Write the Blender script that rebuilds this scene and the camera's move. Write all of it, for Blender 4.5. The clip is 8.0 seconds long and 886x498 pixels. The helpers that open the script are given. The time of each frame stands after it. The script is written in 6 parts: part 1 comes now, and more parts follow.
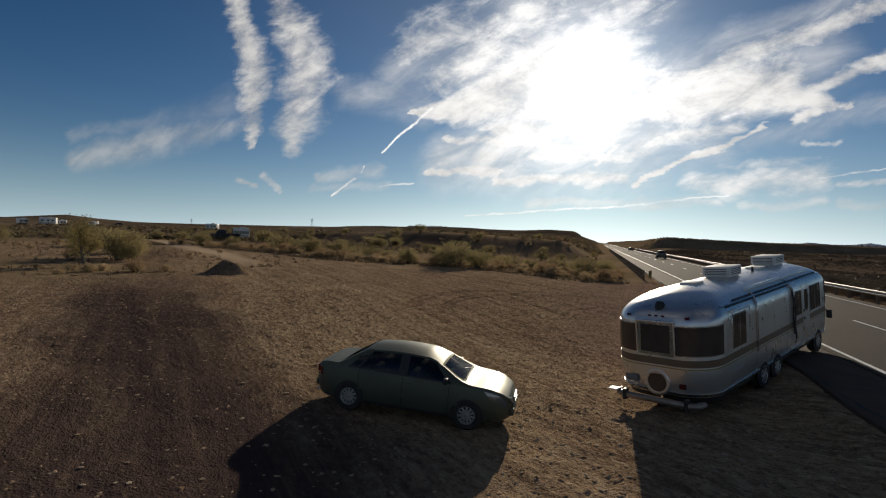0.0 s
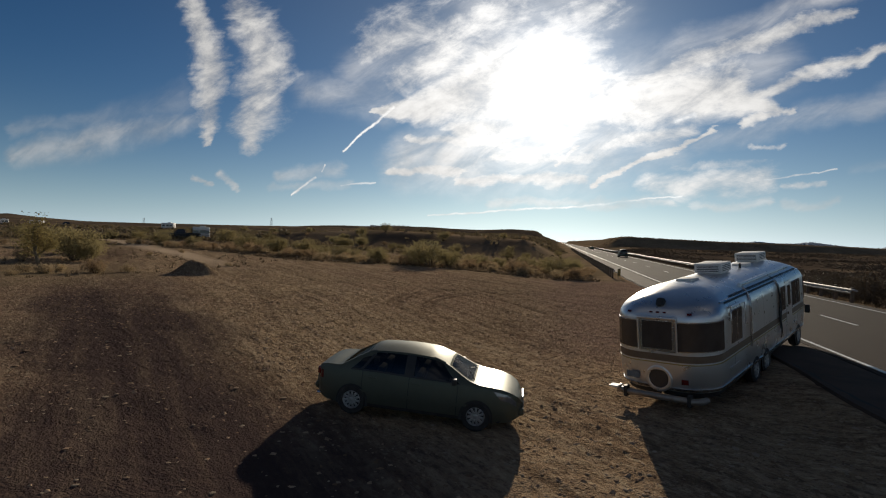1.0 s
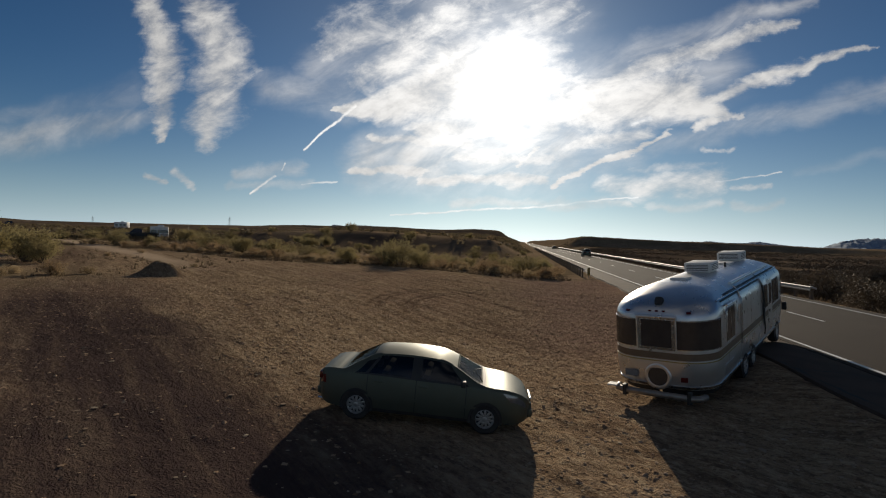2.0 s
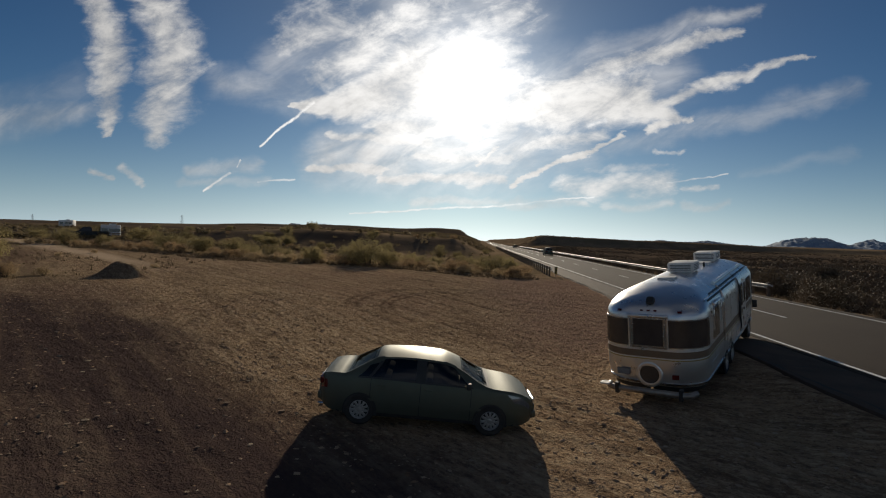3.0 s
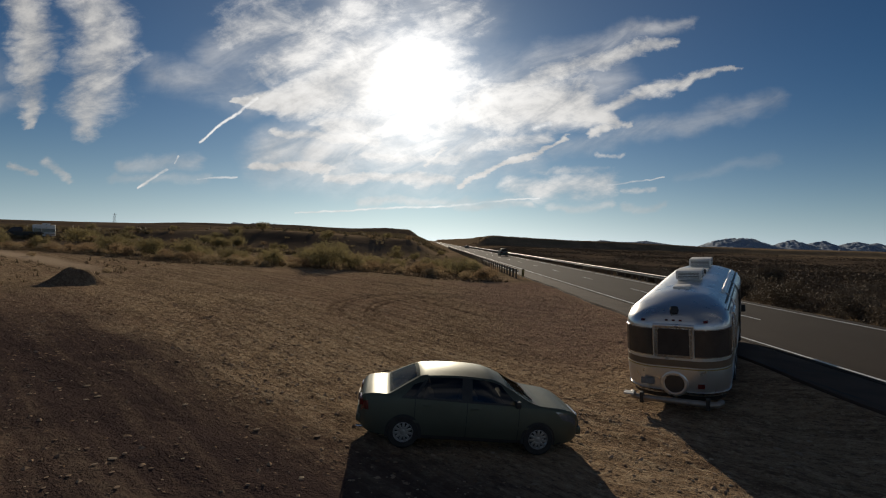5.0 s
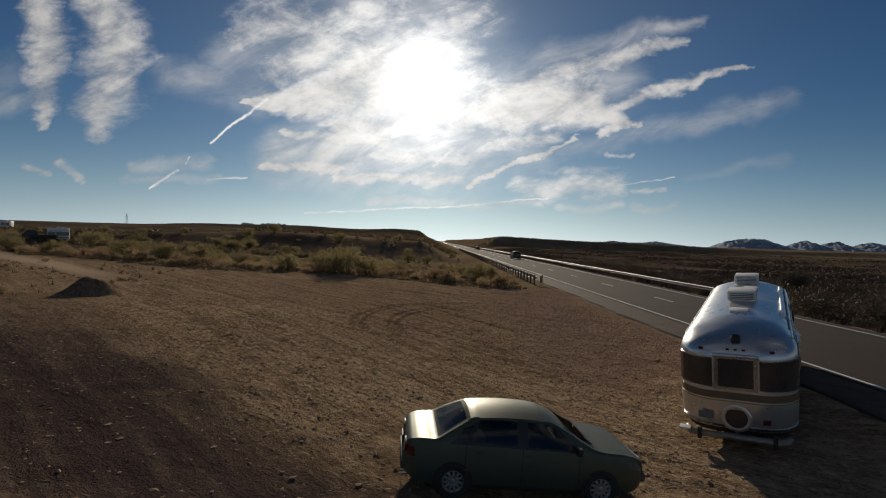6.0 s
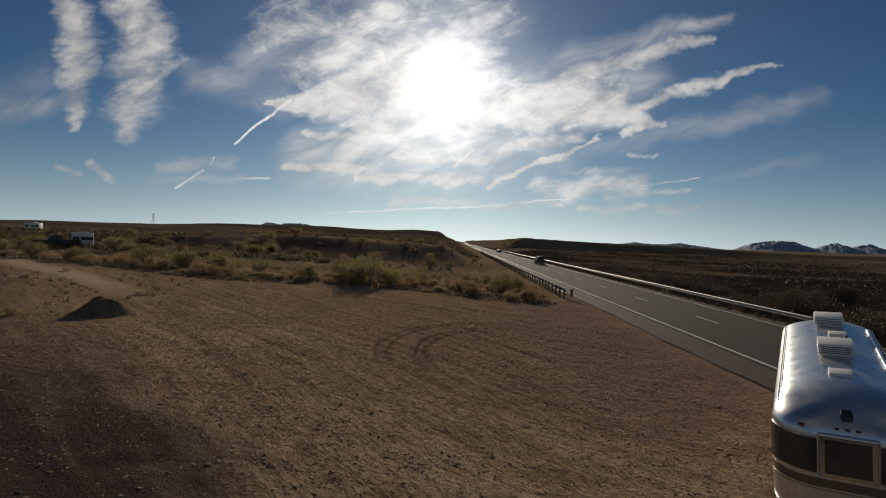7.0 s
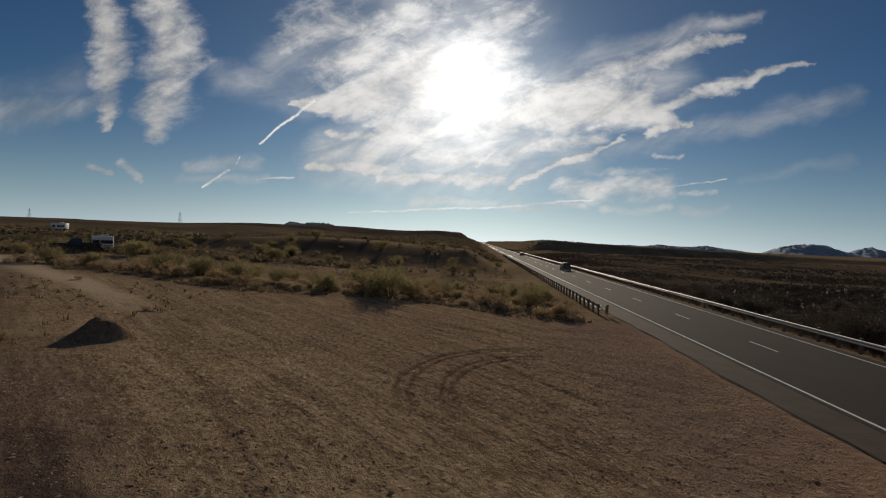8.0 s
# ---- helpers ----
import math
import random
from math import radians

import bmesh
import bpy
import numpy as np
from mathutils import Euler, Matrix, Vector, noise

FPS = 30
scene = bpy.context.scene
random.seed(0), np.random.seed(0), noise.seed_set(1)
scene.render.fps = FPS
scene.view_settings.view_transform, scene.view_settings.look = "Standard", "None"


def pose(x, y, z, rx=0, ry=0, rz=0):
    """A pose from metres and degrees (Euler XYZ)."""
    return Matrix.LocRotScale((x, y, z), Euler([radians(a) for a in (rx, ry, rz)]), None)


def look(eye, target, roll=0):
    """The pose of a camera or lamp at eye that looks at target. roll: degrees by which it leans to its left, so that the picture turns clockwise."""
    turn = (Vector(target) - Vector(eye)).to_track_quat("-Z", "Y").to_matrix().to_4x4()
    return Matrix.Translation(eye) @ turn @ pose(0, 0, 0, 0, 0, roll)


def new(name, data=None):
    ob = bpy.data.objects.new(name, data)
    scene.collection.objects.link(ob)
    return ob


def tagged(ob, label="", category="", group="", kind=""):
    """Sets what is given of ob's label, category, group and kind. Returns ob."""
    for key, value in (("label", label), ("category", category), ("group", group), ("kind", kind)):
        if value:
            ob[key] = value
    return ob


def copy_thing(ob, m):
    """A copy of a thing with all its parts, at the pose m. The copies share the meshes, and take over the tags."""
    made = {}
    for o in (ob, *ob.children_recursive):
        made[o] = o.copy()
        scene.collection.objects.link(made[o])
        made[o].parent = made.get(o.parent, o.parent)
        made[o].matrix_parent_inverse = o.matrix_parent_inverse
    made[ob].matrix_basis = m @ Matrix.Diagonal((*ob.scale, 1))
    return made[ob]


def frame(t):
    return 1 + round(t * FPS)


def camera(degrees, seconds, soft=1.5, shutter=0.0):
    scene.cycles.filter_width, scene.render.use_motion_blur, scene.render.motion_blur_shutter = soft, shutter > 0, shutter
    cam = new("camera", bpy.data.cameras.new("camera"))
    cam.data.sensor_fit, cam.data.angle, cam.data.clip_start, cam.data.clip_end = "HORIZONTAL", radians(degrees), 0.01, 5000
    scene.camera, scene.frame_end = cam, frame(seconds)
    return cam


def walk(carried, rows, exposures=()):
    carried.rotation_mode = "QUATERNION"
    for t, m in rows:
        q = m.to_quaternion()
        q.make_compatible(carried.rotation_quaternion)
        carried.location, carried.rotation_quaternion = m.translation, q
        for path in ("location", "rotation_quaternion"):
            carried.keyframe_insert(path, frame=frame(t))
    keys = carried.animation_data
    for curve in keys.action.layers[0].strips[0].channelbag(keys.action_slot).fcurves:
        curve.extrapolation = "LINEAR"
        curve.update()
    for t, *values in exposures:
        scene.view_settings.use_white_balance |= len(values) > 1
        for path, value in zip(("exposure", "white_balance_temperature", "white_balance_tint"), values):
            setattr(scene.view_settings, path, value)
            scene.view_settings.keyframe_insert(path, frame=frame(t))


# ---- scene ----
# the camera and its way
cam = camera(80.0, 8.0, soft=1.1)
PATH = [
    (0, (-6.975, 1.978, 3.088), (-7.542, 3.896, 3.047), 1.5),
    (0.5, (-7.409, 2.002, 3.037), (-7.905, 3.939, 2.998), 1.42),
    (1, (-7.888, 2.051, 3.009), (-8.317, 4.004, 2.97), 1.42),
    (1.5, (-8.321, 2.106, 2.983), (-8.684, 4.072, 2.946), 1.42),
    (3, (-9.584, 2.089, 3.018), (-9.724, 4.083, 2.981), 1.42),
    (3.5, (-9.937, 2.03, 3.088), (-10.006, 4.029, 3.052), 1.48),
    (4, (-10.358, 2.063, 3.14), (-10.354, 4.062, 3.106), 1.5),
    (5.5, (-11.785, 2.862, 3.309), (-11.727, 4.861, 3.277), 1.5),
    (6, (-12.071, 3.35, 3.648), (-12.048, 5.349, 3.616), 1.55),
    (6.5, (-12.331, 4.075, 4.063), (-12.332, 6.075, 4.032), 1.72),
    (7, (-12.554, 5.14, 4.56), (-12.607, 7.139, 4.527), 1.85),
    (7.5, (-12.801, 6.551, 4.954), (-12.908, 8.548, 4.921), 2.1),
    (8, (-13.017, 7.858, 5.404), (-13.15, 9.853, 5.369), 2.35),
]
walk(cam, [(t, look(eye, target, roll)) for t, eye, target, roll in PATH],
     exposures=[(0.0, 0.20), (2.0, 0.11), (4.0, 0.01), (6.0, -0.10), (8.0, -0.19)])

# ---- sky, sun and light ----
SUN_U, SUN_V = -0.03, 0.282          # where the sun stands, as slopes from straight ahead along the road
SUN_DIR = Vector((SUN_U, 1.0, SUN_V)).normalized()
SUN_EL = math.asin(SUN_DIR.z)
SUN_AZ = math.atan2(SUN_DIR.x, SUN_DIR.y)

sun_data = bpy.data.lights.new("sun", "SUN")
sun_data.energy, sun_data.angle, sun_data.color = 3.45, radians(0.6), (1.0, 0.87, 0.68)
sun = new("sun", sun_data)
sun.matrix_world = look((0, 0, 50), Vector((0, 0, 50)) - SUN_DIR)

world = bpy.data.worlds.new("sky")
scene.world = world
world.use_nodes = True
wt = world.node_tree
wt.nodes.clear()


class Nodes:
    """Short ways to add nodes to a tree."""

    def __init__(self, tree):
        self.tree = tree

    def node(self, kind, **sets):
        n = self.tree.nodes.new(kind)
        for k, v in sets.items():
            if k == "operation":
                n.operation = v
            elif k == "data_type":
                n.data_type = v
            elif k == "blend_type":
                n.blend_type = v
            elif k == "interpolation_type":
                n.interpolation_type = v
        return n

    def put(self, socket, value):
        if isinstance(value, bpy.types.NodeSocket):
            self.tree.links.new(value, socket)
        elif value is not None:
            socket.default_value = value

    def math(self, op, a, b=None, clamp=False, c=None):
        n = self.node("ShaderNodeMath", operation=op)
        n.use_clamp = clamp
        self.put(n.inputs[0], a)
        self.put(n.inputs[1], b)
        self.put(n.inputs[2], c)
        return n.outputs[0]

    def vec(self, op, a, b=None, scale=None):
        n = self.node("ShaderNodeVectorMath", operation=op)
        self.put(n.inputs[0], a)
        self.put(n.inputs[1], b)
        self.put(n.inputs[3], scale)
        return n.outputs["Value"] if op in ("DOT_PRODUCT", "LENGTH") else n.outputs["Vector"]

    def remap(self, v, a, b, c=0.0, d=1.0, smooth=True):
        n = self.node("ShaderNodeMapRange", interpolation_type="SMOOTHSTEP" if smooth else "LINEAR")
        for i, val in enumerate((v, a, b, c, d)):
            self.put(n.inputs[i], val)
        return n.outputs[0]

    def noise(self, vector, scale, detail=4.0, rough=0.55, distort=0.0):
        n = self.node("ShaderNodeTexNoise")
        self.put(n.inputs["Vector"], vector)
        n.inputs["Scale"].default_value, n.inputs["Detail"].default_value = scale, detail
        n.inputs["Roughness"].default_value, n.inputs["Distortion"].default_value = rough, distort
        return n.outputs["Fac"], n.outputs["Color"]

    def mix(self, fac, a, b, how="MIX"):
        n = self.node("ShaderNodeMix", data_type="RGBA", blend_type=how)
        self.put(n.inputs["Factor"], fac)
        self.put(n.inputs[6], a)
        self.put(n.inputs[7], b)
        return n.outputs[2]


W = Nodes(wt)
sky = wt.nodes.new("ShaderNodeTexSky")
sky.sky_type, sky.sun_disc = "NISHITA", False
sky.sun_elevation, sky.sun_rotation = SUN_EL, SUN_AZ
sky.altitude, sky.air_density, sky.dust_density, sky.ozone_density = 200, 1.0, 0.25, 3.0
coords = wt.nodes.new("ShaderNodeTexCoord").outputs["Generated"]
split = wt.nodes.new("ShaderNodeSeparateXYZ")
wt.links.new(coords, split.inputs[0])
ahead = W.math("MAXIMUM", split.outputs["Y"], 0.08)
plane = wt.nodes.new("ShaderNodeCombineXYZ")
plane_u, plane_v = W.math("DIVIDE", split.outputs["X"], ahead), W.math("DIVIDE", split.outputs["Z"], ahead)
W.put(plane.inputs[0], plane_u)
W.put(plane.inputs[1], plane_v)
flat = plane.outputs[0]


def warped(amount, scale, detail):
    colour = W.noise(flat, scale, detail, 0.6)[1]
    return W.vec("ADD", flat, W.vec("MULTIPLY", W.vec("SUBTRACT", colour, (0.5, 0.5, 0.5)), (amount, amount, 0.0)))


fray = W.noise(W.vec("MULTIPLY", flat, (14.0, 62.0, 1.0)), 1.0, 4.0, 0.6)[1]
frayed = W.vec("MULTIPLY", W.vec("SUBTRACT", fray, (0.5, 0.5, 0.5)), (0.036, 0.010, 0.0))
puffy, thin = W.vec("ADD", warped(0.060, 9.0, 6.0), frayed), warped(0.012, 22.0, 3.0)
cover = {"wide": None, "soft": None, "fine": None}


def streak(kind, dense, *points):
    """A streak of cloud through points of the sky, each with its half-width: wide ones are ragged, soft ones are veils, fine ones are vapour trails."""
    rim, core = {"wide": (1.95, 0.05), "soft": (2.0, 0.0), "fine": (1.7, 0.2)}[kind]
    at = thin if kind == "fine" else puffy
    for (u0, v0, w0), (u1, v1, w1) in zip(points, points[1:]):
        ax, ay = u1 - u0, v1 - v0
        pa = W.vec("SUBTRACT", at, (u0, v0, 0))
        size2 = ax * ax + ay * ay
        t = W.math("MINIMUM", W.math("MAXIMUM", W.vec("DOT_PRODUCT", pa, (ax / size2, ay / size2, 0)), 0.0), 1.0)
        far = W.vec("LENGTH", W.vec("SUBTRACT", pa, W.vec("SCALE", (ax, ay, 0), None, t)))
        far = W.math("DIVIDE", far, W.math("MULTIPLY_ADD", t, w1 - w0, c=w0))
        body = W.remap(far, rim, core, 0.0, dense)
        cover[kind] = body if cover[kind] is None else W.math("MAXIMUM", cover[kind], body)


# two upright streaks
streak("wide", 0.74, (-0.796, 0.528, 0.0321), (-0.777, 0.475, 0.0332), (-0.750, 0.405, 0.0342), (-0.734, 0.347, 0.0417), (-0.740, 0.290, 0.0396), (-0.744, 0.233, 0.0289), (-0.741, 0.178, 0.0064))
streak("wide", 0.72, (-0.683, 0.522, 0.0332), (-0.661, 0.471, 0.0375), (-0.629, 0.414, 0.0492), (-0.611, 0.368, 0.0599), (-0.610, 0.335, 0.0653), (-0.624, 0.289, 0.0610), (-0.642, 0.238, 0.0482), (-0.641, 0.192, 0.0246))
# small puffs and veils beside them
streak("wide", 0.66, (-0.775, 0.115, 0.0080), (-0.734, 0.095, 0.0054))
streak("wide", 0.56, (-0.710, 0.120, 0.0128), (-0.668, 0.096, 0.0075))
streak("soft", 0.46, (-1.269, 0.177, 0.0182), (-1.090, 0.193, 0.0268), (-0.893, 0.229, 0.0289), (-0.760, 0.238, 0.0128))
streak("soft", 0.20, (-1.270, 0.235, 0.0128), (-1.005, 0.245, 0.0214), (-0.811, 0.281, 0.0321))
streak("soft", 0.30, (-0.587, 0.099, 0.0064), (-0.411, 0.108, 0.0064))
streak("soft", 0.42, (-0.576, 0.122, 0.0096), (-0.441, 0.136, 0.0107))
streak("soft", 0.40, (-0.514, 0.302, 0.0235), (-0.344, 0.273, 0.0321))
# the bank round the sun
streak("wide", 0.64, (-0.375, 0.375, 0.0428), (-0.301, 0.394, 0.0696), (-0.222, 0.392, 0.0803))
streak("wide", 0.66, (-0.333, 0.297, 0.0268), (-0.210, 0.370, 0.0749))
streak("wide", 1.00, (-0.367, 0.256, 0.0064), (-0.263, 0.259, 0.0353), (-0.110, 0.304, 0.1017), (-0.015, 0.291, 0.1017))
streak("wide", 0.60, (-0.188, 0.391, 0.0589), (-0.082, 0.429, 0.0696))
streak("wide", 0.60, (-0.070, 0.376, 0.0749), (0.053, 0.421, 0.0589))
streak("wide", 0.45, (-0.094, 0.482, 0.0589), (0.091, 0.488, 0.0428))
streak("wide", 0.90, (-0.195, 0.211, 0.0278), (0.038, 0.224, 0.0460))
streak("wide", 0.86, (-0.284, 0.188, 0.0139), (-0.107, 0.185, 0.0214))
streak("wide", 0.95, (-0.327, 0.128, 0.0096), (-0.193, 0.129, 0.0128))
streak("wide", 0.86, (-0.192, 0.112, 0.0118), (0.041, 0.112, 0.0150))
streak("wide", 0.80, (-0.128, 0.150, 0.0150), (0.050, 0.156, 0.0193))
streak("soft", 0.80, (-0.295, 0.149, 0.0375), (-0.107, 0.166, 0.0642), (0.050, 0.177, 0.0642))
streak("soft", 0.40, (-0.404, 0.332, 0.0321), (-0.288, 0.351, 0.0642))
streak("soft", 0.45, (0.041, 0.135, 0.0321), (0.191, 0.169, 0.0268))
streak("wide", 0.72, (0.050, 0.175, 0.0214), (0.219, 0.204, 0.0193))
streak("soft", 0.36, (-0.156, 0.411, 0.0803), (0.032, 0.426, 0.0642))
# the body and rays on the other side
streak("wide", 0.88, (0.037, 0.250, 0.0589), (0.276, 0.270, 0.0492))
streak("wide", 0.84, (0.276, 0.252, 0.0300), (0.356, 0.227, 0.0107))
streak("wide", 0.80, (0.299, 0.209, 0.0096), (0.384, 0.229, 0.0070))
streak("wide", 0.82, (0.048, 0.250, 0.0353), (0.273, 0.344, 0.0246), (0.454, 0.388, 0.0086))
streak("soft", 0.50, (0.097, 0.281, 0.0321), (0.234, 0.354, 0.0246), (0.339, 0.393, 0.0182), (0.495, 0.429, 0.0064))
streak("soft", 0.42, (0.077, 0.281, 0.0589), (0.332, 0.303, 0.0428))
streak("wide", 0.80, (0.315, 0.242, 0.0139), (0.427, 0.303, 0.0139), (0.582, 0.344, 0.0054))
streak("wide", 0.58, (0.153, 0.104, 0.0235), (0.339, 0.113, 0.0268))
streak("wide", 0.48, (0.192, 0.138, 0.0086), (0.330, 0.140, 0.0096))
streak("soft", 0.40, (0.223, 0.069, 0.0054), (0.351, 0.077, 0.0054))
streak("wide", 0.52, (0.373, 0.100, 0.0075), (0.432, 0.103, 0.0048))
streak("wide", 0.52, (0.310, 0.172, 0.0059), (0.373, 0.169, 0.0043))
streak("soft", 0.32, (0.240, 0.173, 0.0128), (0.430, 0.227, 0.0161), (0.662, 0.289, 0.0161))
streak("soft", 0.12, (0.472, 0.131, 0.0075), (0.666, 0.177, 0.0096))
streak("soft", 0.34, (0.373, 0.071, 0.0048), (0.454, 0.074, 0.0048))
streak("soft", 0.55, (-0.131, 0.072, 0.0070), (0.194, 0.073, 0.0064))
# vapour trails
streak("wide", 1.00, (0.057, 0.099, 0.0054), (0.102, 0.132, 0.0070), (0.151, 0.151, 0.0075), (0.263, 0.198, 0.0059))
streak("wide", 0.95, (-0.016, 0.137, 0.0054), (0.027, 0.172, 0.0059))
streak("fine", 0.85, (0.194, 0.217, 0.0037), (0.224, 0.226, 0.0043))
streak("fine", 0.95, (-0.431, 0.171, 0.0019), (-0.389, 0.208, 0.0024), (-0.327, 0.256, 0.0027))
streak("fine", 0.95, (-0.543, 0.083, 0.0016), (-0.516, 0.103, 0.0027), (-0.492, 0.119, 0.0027))
streak("fine", 0.80, (-0.476, 0.132, 0.0016), (-0.469, 0.145, 0.0016))
streak("fine", 0.60, (-0.435, 0.102, 0.0016), (-0.361, 0.109, 0.0016))
streak("fine", 0.70, (-0.252, 0.045, 0.0016), (0.043, 0.066, 0.0021), (0.208, 0.087, 0.0016))
streak("fine", 0.62, (0.339, 0.113, 0.0013), (0.446, 0.133, 0.0013))

# the cloud's fibres all slant the same way
slant = wt.nodes.new("ShaderNodeMapping")
slant.inputs["Rotation"].default_value = (0, 0, radians(-25))
wt.links.new(flat, slant.inputs["Vector"])
grain = W.noise(W.vec("MULTIPLY", slant.outputs[0], (6.5, 17.0, 1.0)), 1.0, 9.0, 0.60, 0.5)[0]
lumps = W.noise(W.vec("MULTIPLY", flat, (11.0, 19.0, 1.0)), 1.0, 9.0, 0.68, 0.3)[0]
texture = W.math("ADD", W.math("MULTIPLY", grain, 0.5), W.math("MULTIPLY", lumps, 0.5))
broken = W.remap(W.math("ADD", cover["wide"], W.math("MULTIPLY", W.math("SUBTRACT", texture, 0.5), 2.2)), 0.16, 0.98, 0.0, 0.96)
broken = W.math("MULTIPLY", broken, W.remap(cover["wide"], 0.0, 0.25))
veil = W.math("MULTIPLY", cover["soft"], W.remap(grain, 0.30, 0.66, 0.45, 1.15))
cloud = W.math("MAXIMUM", W.math("MAXIMUM", broken, veil), W.math("MULTIPLY", cover["fine"], W.remap(lumps, 0.32, 0.56, 0.45, 1.0)))
trail_shine = W.math("ADD", 1.0, W.math("MULTIPLY", cover["fine"], 0.35))
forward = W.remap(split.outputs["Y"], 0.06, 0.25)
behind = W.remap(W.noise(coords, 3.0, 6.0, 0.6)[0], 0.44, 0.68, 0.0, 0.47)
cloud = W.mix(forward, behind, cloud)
toward = W.math("MAXIMUM", W.vec("DOT_PRODUCT", coords, tuple(SUN_DIR)), 0.0)
glow_tight = W.math("POWER", toward, 420.0)
glow_mid = W.math("POWER", toward, 90.0)
glow_wide = W.math("POWER", toward, 8.0)
# the light that thin cloud and haze scatter grows towards the sun
cloud_light = W.math("ADD", 7.4, W.math("ADD", W.math("MULTIPLY", glow_wide, 8.0), W.math("MULTIPLY_ADD", glow_mid, 7.0, c=W.math("MULTIPLY", glow_tight, 10.0))))
cloud_light = W.math("MULTIPLY", cloud_light, W.remap(texture, 0.3, 0.68, 0.66, 1.18))
cloud_light = W.math("MULTIPLY", cloud_light, trail_shine)
cloud_colour = W.vec("SCALE", (1.0, 0.98, 0.95), None, cloud_light)
halo = W.math("ADD", W.math("MULTIPLY", glow_tight, 16.0), W.math("MULTIPLY", glow_mid, 4.2))
clear_sky = W.mix(1.0, sky.outputs[0], (0.237, 0.450, 0.630, 1), "MULTIPLY")
clear_sky = W.mix(1.0, clear_sky, W.vec("SCALE", (1.0, 1.0, 1.0), None, W.remap(split.outputs["Z"], 0.22, 0.80, 1.0, 0.68)), "MULTIPLY")
low = W.math("POWER", W.math("SUBTRACT", 1.0, W.math("MAXIMUM", split.outputs["Z"], 0.0)), 14.0)
halo = W.math("ADD", halo, W.math("MULTIPLY", glow_wide, W.math("MULTIPLY_ADD", low, 8.5, c=1.1)))
clear_sky = W.mix(W.math("MULTIPLY", low, 0.72), clear_sky, (9.7, 12.0, 13.5, 1))
sky_colour = W.mix(1.0, clear_sky, W.vec("SCALE", (1.0, 0.975, 0.94), None, halo), "ADD")
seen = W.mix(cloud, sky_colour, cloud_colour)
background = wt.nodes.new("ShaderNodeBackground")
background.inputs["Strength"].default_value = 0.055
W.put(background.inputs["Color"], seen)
wout = wt.nodes.new("ShaderNodeOutputWorld")
wt.links.new(background.outputs[0], wout.inputs[0])


# ---- materials ----
def material(name, base, second=None, rough=0.8, metal=0.0, scale=8.0, fine=60.0, spread=0.5, bump=0.0, bump_scale=None,
             gloss_vary=0.0, coat=0.0, trans=0.0, per_object=0.0, space="Object"):
    """A surface with variation at two scales, grain relief and uneven gloss."""
    m = bpy.data.materials.new(name)
    m.use_nodes = True
    t = m.node_tree
    n = Nodes(t)
    p = t.nodes["Principled BSDF"]
    where = t.nodes.new("ShaderNodeTexCoord").outputs[space]
    big, small = n.noise(where, scale, 5.0)[0], n.noise(where, fine, 3.0, 0.7)[0]
    second = second or tuple(c * 0.7 for c in base)
    f = n.math("ADD", n.math("MULTIPLY", n.remap(big, 0.3, 0.7), 0.65), n.math("MULTIPLY", n.remap(small, 0.3, 0.7), 0.35))
    f = n.math("MULTIPLY", f, spread * 2, clamp=True)
    colour = n.mix(f, (*base, 1), (*second, 1))
    if per_object:
        r = t.nodes.new("ShaderNodeObjectInfo").outputs["Random"]
        colour = n.mix(1.0, colour, n.vec("SCALE", (1, 1, 1), None, n.remap(r, 0, 1, 1 - per_object, 1 + per_object, False)), "MULTIPLY")
    n.put(p.inputs["Base Color"], colour)
    p.inputs["Metallic"].default_value = metal
    if gloss_vary:
        n.put(p.inputs["Roughness"], n.remap(n.noise(where, scale * 2.3, 4.0)[0], 0.3, 0.7, max(rough - gloss_vary, 0.02), min(rough + gloss_vary, 1), False))
    else:
        p.inputs["Roughness"].default_value = rough
    p.inputs["Coat Weight"].default_value = coat
    p.inputs["Coat Roughness"].default_value = 0.08
    p.inputs["Transmission Weight"].default_value = trans
    if bump:
        b = t.nodes.new("ShaderNodeBump")
        b.inputs["Strength"].default_value, b.inputs["Distance"].default_value = 1.0, bump
        n.put(b.inputs["Height"], n.noise(where, bump_scale or fine, 4.0, 0.65)[0])
        n.put(p.inputs["Normal"], b.outputs[0])
    return m


M = {}
def thin_glass(name, tint, shine):
    """A thin tinted pane: most light goes straight through, the rest is mirrored."""
    m = bpy.data.materials.new(name)
    m.use_nodes = True
    t = m.node_tree
    t.nodes.remove(t.nodes["Principled BSDF"])
    clear = t.nodes.new("ShaderNodeBsdfTransparent")
    clear.inputs["Color"].default_value = (*tint, 1)
    gloss = t.nodes.new("ShaderNodeBsdfGlossy")
    gloss.inputs["Roughness"].default_value = 0.06
    mx = t.nodes.new("ShaderNodeMixShader")
    mx.inputs[0].default_value = shine
    t.links.new(clear.outputs[0], mx.inputs[1])
    t.links.new(gloss.outputs[0], mx.inputs[2])
    t.links.new(mx.outputs[0], t.nodes["Material Output"].inputs["Surface"])
    return m


